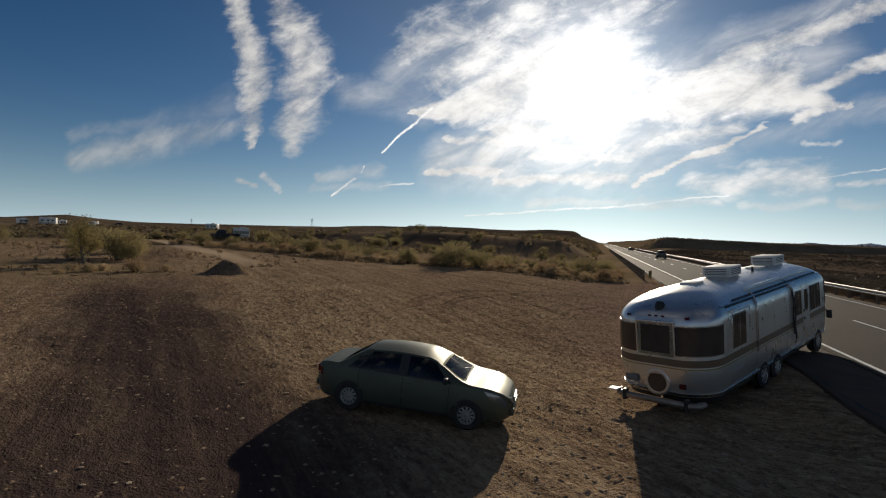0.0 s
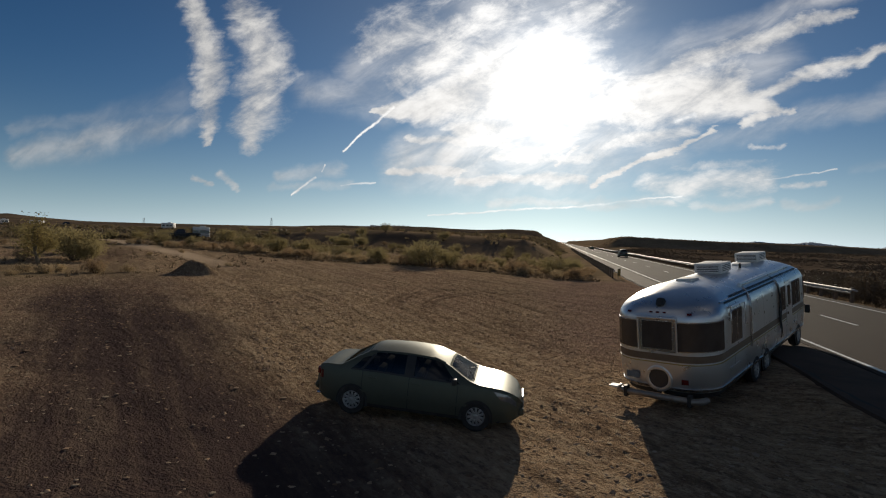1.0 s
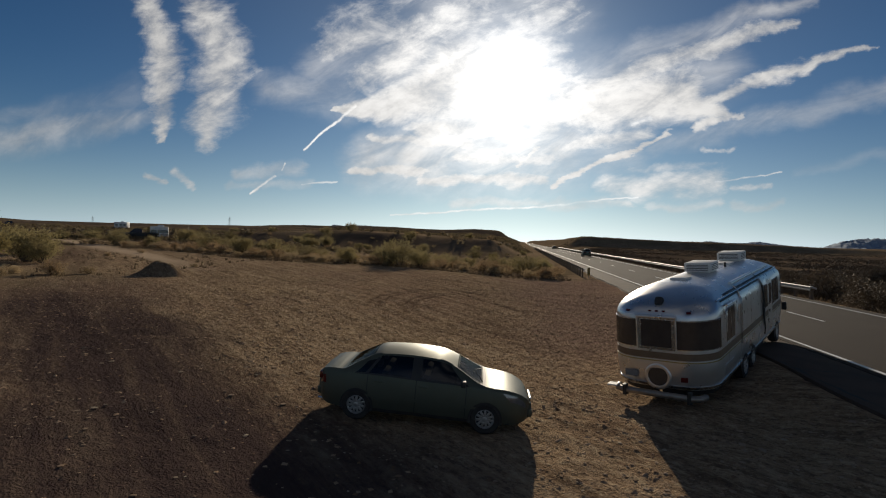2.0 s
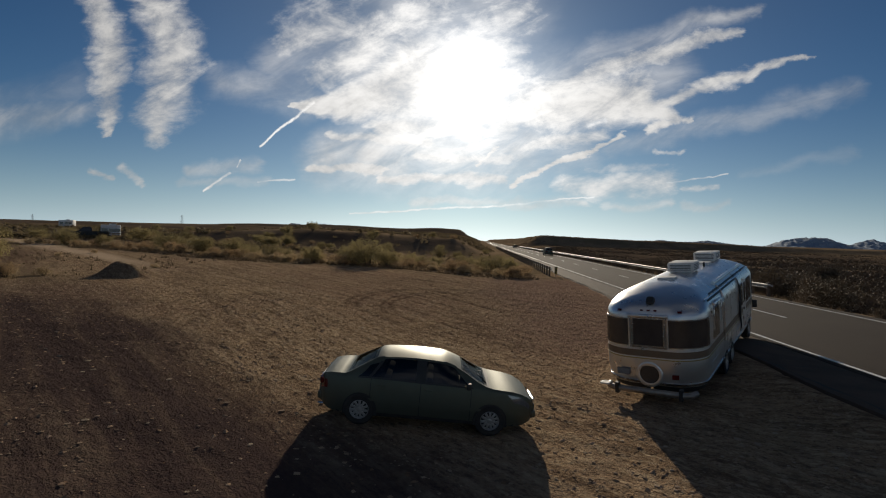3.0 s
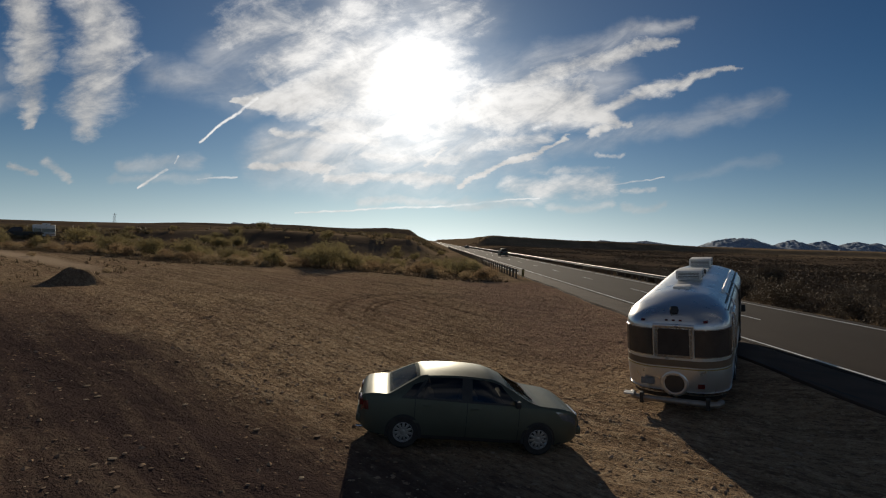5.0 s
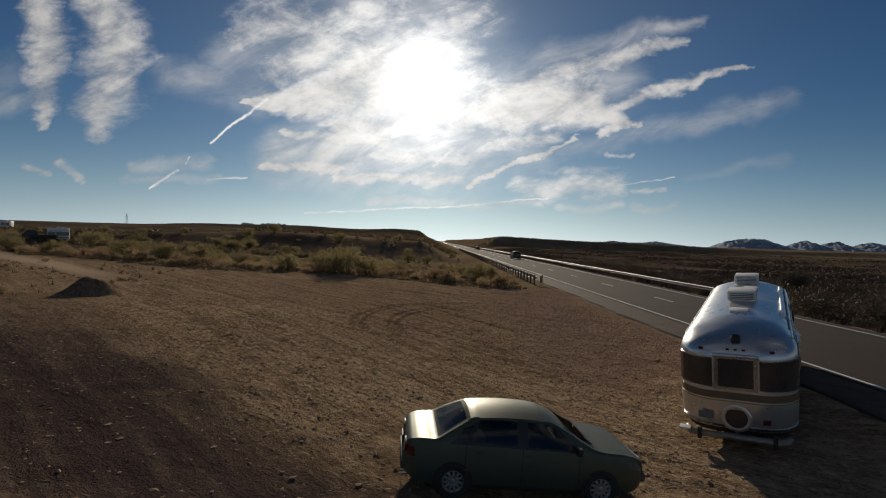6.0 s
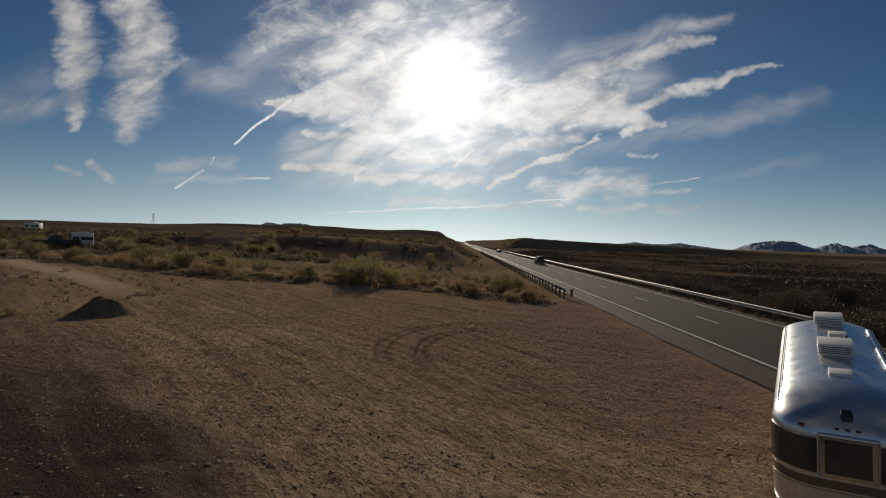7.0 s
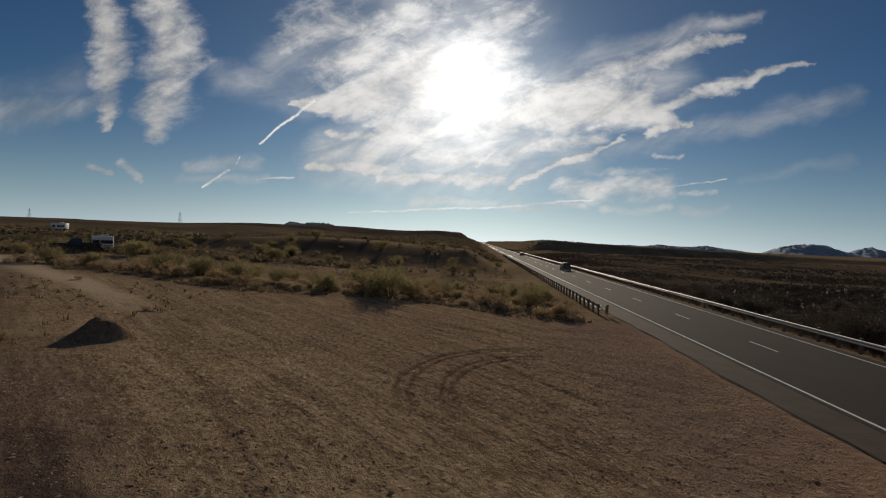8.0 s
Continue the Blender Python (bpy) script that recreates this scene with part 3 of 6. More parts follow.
    wild = n.mix(n.remap(n.noise(where, 0.06, 5.0, 0.62)[0], 0.38, 0.62), (0.345, 0.245, 0.155, 1), (0.24, 0.176, 0.108, 1))
    wild = n.mix(n.math("MULTIPLY", n.remap(n.noise(where, 0.55, 4.0, 0.7)[0], 0.5, 0.66), 0.7), wild, (0.20, 0.155, 0.085, 1))
    gravel = n.mix(n.math("MULTIPLY", attribute("roadside"), n.remap(clumps, 0.40, 0.58, 0.75, 0.45)), gravel, (0.275, 0.178, 0.142, 1))
    gravel = n.mix(n.math("MULTIPLY", attribute("darkened"), n.remap(raked, 0.34, 0.56, 0.80, 0.95)), gravel, (0.068, 0.048, 0.045, 1))
    colour = n.mix(attribute("cleared"), wild, gravel)
    colour = n.mix(n.math("MULTIPLY", attribute("lane"), 0.85), colour, (0.57, 0.43, 0.30, 1))
    # slopes turned from the sun and brush shadows, as a darker soil colour
    colour = n.mix(n.math("MULTIPLY", attribute("painted_shade"), 0.93), colour, (0.080, 0.061, 0.050, 1))
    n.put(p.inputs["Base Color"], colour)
    p.inputs["Roughness"].default_value = 0.97
    p.inputs["Specular IOR Level"].default_value = 0.0
    b1 = t.nodes.new("ShaderNodeBump")
    b1.inputs["Distance"].default_value = 0.105
    n.put(b1.inputs["Height"], lumps)
    b2 = t.nodes.new("ShaderNodeBump")
    b2.inputs["Distance"].default_value = 0.045
    n.put(b2.inputs["Height"], n.noise(where, 26.0, 3.0, 0.6)[0])
    t.links.new(b1.outputs[0], b2.inputs["Normal"])
    n.put(p.inputs["Normal"], b2.outputs[0])
    me.materials.append(m)
    tagged(new("ground", me), "brown desert ground with a cleared gravel lay-by and wheel tracks", "ground", kind="structure")


build_ground()


# ---- the road ----
def strip(name, mat, x0, x1, y0, y1, top, thick, label, category, cuts=1, ragged=0.0, seed=0):
    """A strip of paving with thickness; its near side may be ragged."""
    rnd = random.Random(seed)
    n = max(int(cuts), 1)
    verts, faces = [], []
    for i in range(n + 1):
        y = y0 + (y1 - y0) * i / n
        r = ragged * (0.12 * (rnd.random() - 0.5) + 1.3 * math.sin(i * 0.11) + 0.8 * math.sin(i * 0.37 + 2))
        verts += [(x0 + r - ragged * 1.6, y, top - thick), (x0 + r + ragged * 1.2, y, top), (x1, y, top), (x1, y, top - thick)]
    for i in range(n):
        a, b = 4 * i, 4 * i + 4
        faces += [(a, b, b + 1, a + 1), (a + 1, b + 1, b + 2, a + 2), (a + 2, b + 2, b + 3, a + 3)]
    faces += [(0, 1, 2, 3), (4 * n + 3, 4 * n + 2, 4 * n + 1, 4 * n)]
    ob = put_mesh(name, verts, faces, mat, smooth=False)
    return tagged(ob, label, category, kind="structure")


road = strip("road", M["asphalt"], -0.30, 8.10, -300, 3000, 0.0, 0.3, "two-lane asphalt highway running straight to the hills", "road")
strip("pavement", M["shoulder"], -2.12, -0.30, -300, 600, -0.012, 0.3, "worn asphalt shoulder with a crumbling edge", "shoulder", 2600, 0.06, 4)




def painted_line(name, x, y0, y1, wide, label):
    bm = bmesh.new()
    box(bm, x, (y0 + y1) / 2, 0.004, wide, y1 - y0, 0.006)
    ob = part(name, bm, M["white_line"])
    return tagged(ob, label, "road marking", kind="structure")


painted_line("trim_edge_line", 0.0, -300, 2900, 0.13, "solid white painted edge line on the asphalt")
painted_line("trim_far_edge_line", 7.32, -300, 2900, 0.12, "solid white painted edge line on the far side")
first_dash = None
for k in range(-4, 30):
    y0 = 25.8 + 12.19 * k
    if first_dash is None:
        bm = bmesh.new()
        box(bm, 0, 1.525, 0.004, 0.11, 3.05, 0.006)
        first_dash = part("lane_dash", bm, M["white_line"])
        first_dash.location = (3.66, y0, 0)
        tagged(first_dash, "short white centre-line dash painted on the asphalt", "road marking", "centre line dashes", "structure")
    else:
        copy_thing(first_dash, pose(3.66, y0, 0))


def build_crack(y, lean, seed):
    """A dark crack that wanders across the shoulder."""
    rnd = random.Random(seed)
    left, right = [], []
    for k in range(15):
        x = -2.05 + 1.95 * k / 14
        yy = y + lean * k / 14 + rnd.uniform(-0.07, 0.07)
        w = rnd.uniform(0.012, 0.035)
        left.append((x, yy - w, -0.008))
        right.append((x, yy + w, -0.008))
    ob = put_mesh("trim_crack", left + right, [(k, k + 1, k + 16, k + 15) for k in range(14)], M["tar"], smooth=False)
    tagged(ob, "dark crack running across the worn asphalt shoulder", "crack", "cracks in the shoulder", "structure")


def build_edge_crack():
    """The long broken seam near the rim of the shoulder."""
    rnd = random.Random(77)
    a, b = [], []
    x = -1.93
    for k in range(420):
        x += 0.25 * (-1.93 - x) + rnd.uniform(-0.045, 0.045)
        w = rnd.uniform(0.012, 0.05)
        a.append((x - w, 3 + 0.35 * k, -0.008))
        b.append((x + w, 3 + 0.35 * k, -0.008))
    n = len(a)
    ob = put_mesh("trim_seam", a + b, [(k, k + 1, n + k + 1, n + k) for k in range(n - 1)], M["tar"], smooth=False)
    tagged(ob, "dark broken seam along the rim of the shoulder", "crack", kind="structure")


build_edge_crack()
for k, (y, lean) in enumerate(((11.2, 0.5), (16.4, -0.6), (19.3, 0.9), (24.6, 0.3), (29.8, 1.1), (36.5, -0.4), (44.0, 0.8), (53.0, 0.5))):
    build_crack(y, lean, 60 + k)


# ---- the silver motorhome ----
RV_LEN, RV_HALF, RV_SHOULDER, RV_TOP, RV_BASE = 9.8, 1.22, 2.16, 2.88, 0.50


def rv_inset(z):
    """How far the sides and the ends draw in at height z."""
    side = 0.05 * max(0, (1.1 - z) / 0.6) ** 2
    end = 0.10 * max(0, (1.2 - z) / 0.7) ** 2
    if z > RV_SHOULDER:
        f = min((z - RV_SHOULDER) / (RV_TOP - RV_SHOULDER), 0.9995)
        side += RV_HALF * 0.985 * (1 - (1 - f**2.3) ** 0.52)
        end += 1.55 * (1 - (1 - f**2.0) ** 0.62)
    end += 0.05 * max(0, z - 0.9)
    return side, end


def rv_point(s, z, mirror=1, out=0.0):
    """The skin at station s (0 mid back, 1-2 back corner, 2-3 side, 3-4 front corner, 5 mid front) and height z, pushed out by out."""
    side, end = rv_inset(z)
    a = RV_HALF - side + out
    y0, y1 = end - out, RV_LEN - end + out
    r = min(0.78 + out, a * 0.96, (y1 - y0) / 2)
    if s <= 1:
        p = ((a - r) * s, y0)
    elif s <= 2:
        q = (s - 1) * math.pi / 2
        p = (a - r + r * math.sin(q), y0 + r - r * math.cos(q))
    elif s <= 3:
        p = (a, y0 + r + (y1 - y0 - 2 * r) * (s - 2))
    elif s <= 4:
        q = (s - 3) * math.pi / 2
        p = (a - r + r * math.cos(q), y1 - r + r * math.sin(q))
    else:
        p = ((a - r) * (5 - s), y1)
    return Vector((p[0] * mirror, p[1], z))


def rv_patch(bm, s0, s1, z0, z1, mirror, out, ns=8, nz=4, thick=0.02):
    """A panel that follows the skin, with a rim back to it."""
    grid = [[bm.verts.new(rv_point(s0 + (s1 - s0) * i / ns, z0 + (z1 - z0) * j / nz, mirror, out)) for j in range(nz + 1)] for i in range(ns + 1)]
    for i in range(ns):
        for j in range(nz):
            bm.faces.new((grid[i][j], grid[i + 1][j], grid[i + 1][j + 1], grid[i][j + 1]))
    rim = [(i, 0) for i in range(ns + 1)] + [(ns, j) for j in range(1, nz + 1)] + [(i, nz) for i in range(ns - 1, -1, -1)] + [(0, j) for j in range(nz - 1, 0, -1)]
    low = [bm.verts.new(rv_point(s0 + (s1 - s0) * i / ns, z0 + (z1 - z0) * j / nz, mirror, out - thick)) for i, j in rim]
    top = [grid[i][j] for i, j in rim]
    for k in range(len(rim)):
        bm.faces.new((top[k], low[k], low[(k + 1) % len(rim)], top[(k + 1) % len(rim)]))
    return bm


def rv_side(y):
    """The station on the side wall that lies y metres from the back."""
    return 2 + (y - 0.83) / (RV_LEN - 1.66)


def wheel_part(parent, name, at, radius, width, outward, spokes=10, rim_mat=None):
    """A wheel as a tyre with a rim, holes and a cap."""
    tyre = part(name, lathe(bmesh.new(), [(radius * 0.62, -width / 2), (radius * 0.9, -width / 2 - 0.01), (radius, -width * 0.36), (radius, width * 0.36),
                                         (radius * 0.9, width / 2 + 0.01), (radius * 0.62, width / 2), (radius * 0.60, 0.0), (radius * 0.62, -width / 2)], 32), M["rubber"], parent, "black rubber tyre", True)
    tyre.location = at
    bm = bmesh.new()
    o = outward * width / 2
    lathe(bm, [(radius * 0.63, o * 0.95), (radius * 0.60, o * 1.02), (radius * 0.56, o * 0.8), (radius * 0.50, o * 0.72)], 32)
    lathe(bm, [(radius * 0.22, o * 0.92), (radius * 0.12, o * 1.02), (0.001, o * 1.04)], 16)
    for k in range(spokes):
        a = 2 * math.pi * k / spokes
        turn = Matrix.Rotation(a, 4, "X")
        box(bm, *(turn @ Vector((o * 0.86, 0, radius * 0.36))), 0.03, radius * 0.15, radius * 0.38, 0.008, turn)
    part("rim", bm, rim_mat or M["wheel"], tyre, "pale alloy rim", True)
    back = part("brake_disc", lathe(bmesh.new(), [(radius * 0.6, o * 0.45), (0.001, o * 0.45)], 24), M["black"], tyre)
    return tyre


def build_motorhome(at):
    rv = thing("motorhome", "long polished-aluminium motorhome with a tan waist stripe turning onto the highway", "motorhome", at=at)
    # skin
    zs = [RV_BASE + (RV_SHOULDER - RV_BASE) * k / 10 for k in range(11)]
    zs += [RV_SHOULDER + (RV_TOP - RV_SHOULDER) * math.sin(math.pi / 2 * k / 16) for k in range(1, 17)]
    st = [k / 4 for k in range(0, 4)] + [1 + k / 10 for k in range(10)] + [2 + k / 24 for k in range(24)] + [3 + k / 10 for k in range(10)] + [4 + k / 4 for k in range(5)]
    ring = [(s, 1) for s in st] + [(s, -1) for s in st[-2:0:-1]]
    bm = bmesh.new()
    rows = [[bm.verts.new(rv_point(s, z, m)) for s, m in ring] for z in zs]
    for r0, r1 in zip(rows, rows[1:]):
        for k in range(len(ring)):
            bm.faces.new((r0[k], r0[(k + 1) % len(ring)], r1[(k + 1) % len(ring)], r1[k]))
    bm.faces.new(rows[-1])
    bm.faces.new(rows[0])
    body = part("body", bm, M["silver"], rv, "bare aluminium skin with rivet seams", True)
    # seams between the sheets, as low ribs
    for y in (1.6, 2.9, 4.2, 5.5, 6.8, 8.1):
        for mirror in (1, -1):
            bm = bmesh.new()
            rv_patch(bm, rv_side(y), rv_side(y + 0.05), RV_BASE + 0.02, 2.66, mirror, 0.006, 1, 14, 0.01)
            part("seam", bm, M["silver"], body)
    # stripes
    for mirror in (1, -1):
        part("waist_stripe", rv_patch(bmesh.new(), 0.0, 4.2, 1.21, 1.37, mirror, 0.008, 60, 2, 0.012), M["tan_stripe"], rv, "tan painted waist stripe", True)
        part("pinstripe", rv_patch(bmesh.new(), 0.0, 4.2, 1.15, 1.175, mirror, 0.008, 60, 1, 0.012), M["gold_stripe"], rv, "thin gold line", True)
        part("rub_rail", rv_patch(bmesh.new(), 0.0, 4.2, 0.52, 0.585, mirror, 0.022, 60, 2, 0.03), M["chrome"], rv, "bright rub rail", True)
        part("skirt", rv_patch(bmesh.new(), 0.1, 4.0, 0.36, 0.52, mirror, -0.06, 50, 1, 0.03), M["black"], rv, "black skirt under the body", True)
        part("awning_rail", rv_patch(bmesh.new(), rv_side(1.0), rv_side(5.7), 2.44, 2.475, mirror, 0.02, 50, 1, 0.03), M["black"], rv, "dark awning rail below the roof", True)
        part("awning_rail", rv_patch(bmesh.new(), rv_side(1.5), rv_side(8.9), 2.53, 2.555, mirror, 0.02, 50, 1, 0.03), M["black"], rv, "dark awning rail below the roof", True)
        part("drip_rail", rv_patch(bmesh.new(), 1.9, 3.2, 2.49, 2.515, mirror, 0.03, 50, 1, 0.04), M["chrome"], rv, "", True)
    # windows of the back: one flat between two that wrap round the corners
    def window(name, s0, s1, z0, z1, mirror, ns=8, label="dark tinted window"):
        frame_part = part(name, rv_patch(bmesh.new(), s0, s1, z0, z1, mirror, 0.016, ns, 4, 0.03), M["chrome"], rv, label, True)
        ds, dz = (s1 - s0), (z1 - z0)
        span = (rv_point(s1, z0, 1) - rv_point(s0, z0, 1)).length + 1e-6
        e = 0.022 / span * ds
        part("pane", rv_patch(bmesh.new(), s0 + e, s1 - e, z0 + 0.022, z1 - 0.022, mirror, 0.022, ns, 4, 0.02), M["brown_glass"], frame_part, "tinted glass", True)
        return frame_part

    for mirror in (1, -1):
        window("wrap_window", 1.0, 2.0, 1.45, 2.14, mirror, 12, "dark wrap-round corner window")
    bm = bmesh.new()
    for mirror in (1, -1):
        rv_patch(bm, 0.0, 0.97, 1.43, 2.22, mirror, 0.035, 4, 4, 0.04)
    back_window = part("rear_window", bm, M["chrome"], rv, "framed flat rear window", True)
    bm = bmesh.new()
    for mirror in (1, -1):
        rv_patch(bm, 0.0, 0.80, 1.50, 2.14, mirror, 0.043, 4, 4, 0.02)
    part("pane", bm, M["brown_glass"], back_window, "tinted glass", True)
    side, end = rv_inset(2.22)
    bm = bmesh.new()
    tube(bm, [(-0.46, end - 0.06, 2.22), (-0.2, end - 0.075, 2.225), (0.2, end - 0.075, 2.225), (0.46, end - 0.06, 2.22)], 0.042, 10)
    rear_awning = part("rear_awning", bm, M["silver"], rv, "rolled aluminium awning over the rear window", True)
    for x in (-0.455, 0.455):
        bm = bmesh.new()
        rod(bm, (x, end - 0.055, 2.21), (x, end - 0.055, 1.43), 0.02)
        part("awning_arm", bm, M["silver"], rear_awning, "", True)
    right_windows = ((1.35, 2.18, 1.46, 2.26), (6.02, 6.56, 1.50, 2.22), (7.42, 7.93, 1.46, 2.24), (7.99, 8.50, 1.46, 2.24))
    left_windows = ((1.55, 2.25, 1.48, 2.18), (3.25, 3.70, 1.54, 2.16), (4.75, 5.55, 1.50, 2.18), (6.75, 7.10, 1.54, 2.16), (7.20, 7.95, 1.48, 2.2), (8.05, 8.45, 1.48, 2.2))
    for mirror, openings in ((1, right_windows), (-1, left_windows)):
        for a, b, z0, z1 in openings:
            w = window("side_window", rv_side(a), rv_side(b), z0, z1, mirror, 3)
            if b - a > 0.48:
                part("mullion", rv_patch(bmesh.new(), rv_side((a + b) / 2 - 0.02), rv_side((a + b) / 2 + 0.02), z0 + 0.03, z1 - 0.03, mirror, 0.03, 1, 2, 0.02), M["chrome"], w)
        window("cab_window", 3.06, 3.55, 1.48, 2.24, mirror, 8, "dark cab side window")
        window("windscreen", 3.62, 4.96, 1.48, 2.28, mirror, 10, "dark split windscreen")
    # the small awning over the rear side window, with its two arms
    bm = bmesh.new()
    tube(bm, [rv_point(rv_side(1.22 + 0.13 * k), 2.35, 1, 0.06) for k in range(9)], 0.035, 8)
    window_awning = part("window_awning", bm, M["silver"], rv, "rolled aluminium window awning", True)
    for y, low in ((1.24, 1.72), (2.34, 1.78)):
        bm = bmesh.new()
        tube(bm, [rv_point(rv_side(y), low + (2.35 - low) * k / 5, 1, 0.05) for k in range(6)], 0.017, 6)
        part("awning_arm", bm, M["chrome"], window_awning)
    # the long rolled awning along the edge of the roof
    bm = bmesh.new()
    tube(bm, [rv_point(rv_side(2.7 + 0.31 * k), 2.66, 1, 0.05) for k in range(20)], 0.05, 10)
    part("awning_roll", bm, M["silver"], rv, "long aluminium awning roll on the roof edge", True)
    # loose dark webbing by the second arm
    for y, low, high in ((5.70, 1.05, 2.3), (5.83, 0.75, 2.1)):
        bm = bmesh.new()
        tube(bm, [rv_point(rv_side(y + 0.05 * math.sin(k * 1.3)), low + (high - low) * k / 9, 1, 0.05) for k in range(10)], 0.022, 6)
        part("webbing", bm, M["black"], rv, "dark hanging webbing strap", True)
    # dark scoop high on the back
    bm = bmesh.new()
    side, end = rv_inset(2.52)
    box(bm, 0.0, end + 0.02, 2.52, 0.20, 0.22, 0.22, 0.07, Matrix.Rotation(radians(-38), 4, "X"))
    part("rear_scoop", bm, M["black"], rv, "dark scoop above the rear window", True)
    # entry door on the kerb side
    door = part("door", rv_patch(bmesh.new(), rv_side(6.68), rv_side(7.34), 0.62, 2.32, 1, 0.014, 3, 8, 0.02), M["silver"], rv, "aluminium entry door with a small window", True)
    part("door_window", rv_patch(bmesh.new(), rv_side(6.86), rv_side(7.18), 1.58, 2.18, 1, 0.024, 3, 3, 0.02), M["brown_glass"], door, "", True)
    part("handle", rv_patch(bmesh.new(), rv_side(6.72), rv_side(6.78), 1.30, 1.38, 1, 0.05, 1, 1, 0.04), M["chrome"], door)
    # hatches low on the sides
    for mirror in (1, -1):
        for a, b in ((1.2, 2.0), (5.2, 6.0), (7.5, 7.9)):
            part("hatch", rv_patch(bmesh.new(), rv_side(a), rv_side(b), 0.64, 0.93, mirror, 0.010, 3, 2, 0.012), M["silver"], rv, "aluminium storage hatch", True)
        # straps and awning arms
        for y in (2.86, 5.77) if mirror == 1 else ():
            part("awning_arm", rv_patch(bmesh.new(), rv_side(y), rv_side(y + 0.045), 1.10, 2.6, mirror, 0.05, 1, 10, 0.05), M["chrome"], rv, "slim awning arm")
    # spare-wheel bulge on the back
    bm = bmesh.new()
    lathe(bm, [(0.325, 0.10), (0.32, 0.005), (0.305, -0.012), (0.27, -0.020), (0.235, -0.014), (0.225, 0.0)], 32, Matrix.Translation((0, 0.02, 0.78)) @ Matrix.Rotation(radians(90), 4, "Z"))
    part("wheel_cover", bm, M["silver"], rv, "round spare-wheel surround", True)
    bm = bmesh.new()
    lathe(bm, [(0.23, -0.004), (0.12, -0.012), (0.001, -0.012)], 28, Matrix.Translation((0, 0.02, 0.78)) @ Matrix.Rotation(radians(90), 4, "Z"))
    part("spare_hub", bm, M["brown_glass"], rv, "dark centre of the spare wheel", True)
    # bumper, hitch and lamps
    bm = bmesh.new()
    tube(bm, [(-1.02, 0.16, 0.39), (-0.96, -0.04, 0.39), (-0.80, -0.12, 0.39), (0.80, -0.12, 0.39), (0.96, -0.04, 0.39), (1.02, 0.16, 0.39)], 0.075, 12)
    part("bumper", bm, M["dull_steel"], rv, "dull steel rear bumper bar", True)
    for x in (-0.75, 0.75):
        bm = bmesh.new()
        box(bm, x, -0.12, 0.40, 0.09, 0.16, 0.26, 0.012)
        part("bumper_guard", bm, M["black"], rv)
    for mirror in (1, -1):
        part("tail_lamp", rv_patch(bmesh.new(), 1.08, 1.20, 0.70, 0.82, mirror, 0.03, 2, 2, 0.03), M["red_lens"], rv, "red tail lamp", True)
        part("marker_lamp", rv_patch(bmesh.new(), 1.2, 1.28, 2.30, 2.345, mirror, 0.03, 1, 1, 0.03), M["red_lens"], rv, "small red marker lamp")
        bm = bmesh.new()
        tube(bm, [(mirror * 1.0, 9.2, 1.30), (mirror * 1.20, 9.30, 1.22), (mirror * 1.26, 9.30, 1.16)], 0.02, 6)
        box(bm, mirror * 1.28, 9.30, 1.08, 0.16, 0.08, 0.28, 0.03)
        part("mirror_arm", bm, M["black"], rv, "black wing mirror on an arm", True)
    for x in (-0.16, 0.0, 0.16):
        bm = bmesh.new()
        side, end = rv_inset(2.34)
        box(bm, x, end - 0.005, 2.34, 0.07, 0.05, 0.035, 0.008)
        part("marker_lamp", bm, M["red_lens"], rv, "small red marker lamp")
    bm = bmesh.new()
    box(bm, -1.06, -0.10, 0.47, 0.24, 0.22, 0.035, 0.01)
    part("step_plate", bm, M["white_plastic"], rv, "pale step plate on the bumper end")
    bm = bmesh.new()
    box(bm, -0.62, -0.0, 0.80, 0.32, 0.02, 0.16, 0.006)
    part("number_plate", bm, M["dull_plate"], rv, "dull number plate")
    # roof: two coolers, vents, aerial
    for y in (4.05, 7.75):
        bm = bmesh.new()
        box(bm, 0, y, 3.03, 0.72, 0.90, 0.27, 0.035)
        box(bm, 0, y, 2.88, 0.60, 0.80, 0.12, 0.02)
        cooler = part("roof_cooler", bm, M["white_plastic"], rv, "white ribbed roof air-conditioner", True)
        for k in range(4):
            bm = bmesh.new()
            box(bm, 0, y - 0.448, 2.95 + 0.048 * k, 0.58, 0.014, 0.020, 0.003)
            part("slat", bm, M["black"], cooler)
            bm = bmesh.new()
            box(bm, 0.358, y, 2.95 + 0.048 * k, 0.014, 0.66, 0.020, 0.003)
            part("slat", bm, M["black"], cooler)
    for y in (2.08, 6.2, 8.7):
        bm = bmesh.new()
        box(bm, 0.15 if y == 6.2 else 0.0, y, 2.885 if y < 8 else 2.80, 0.42, 0.50, 0.10, 0.03)
        part("roof_vent", bm, M["white_plastic"], rv, "white roof vent lid", True)
    bm = bmesh.new()
    rod(bm, (0.3, 5.5, 2.78), (0.3, 5.5, 3.0), 0.04, 0.03)
    part("vent_pipe", bm, M["black"], rv)
    bm = bmesh.new()
    tube(bm, [(-0.35, 8.7, 2.60), (-0.35, 8.65, 3.05), (-0.35, 8.5, 3.08)], 0.012, 6)
    part("aerial", bm, M["black"], rv, "small black roof aerial")
    # wheels with dark wells
    for mirror in (1, -1):
        for y, n in ((3.40, "tyre"), (4.42, "tyre"), (8.30, "tyre")):
            bm = bmesh.new()
            lathe(bm, [(0.44, 0.0), (0.001, 0.0)], 28, Matrix.Translation((mirror * (RV_HALF - 0.040), y, 0.44)))
            w = part("wheel_well", bm, M["black"], rv)
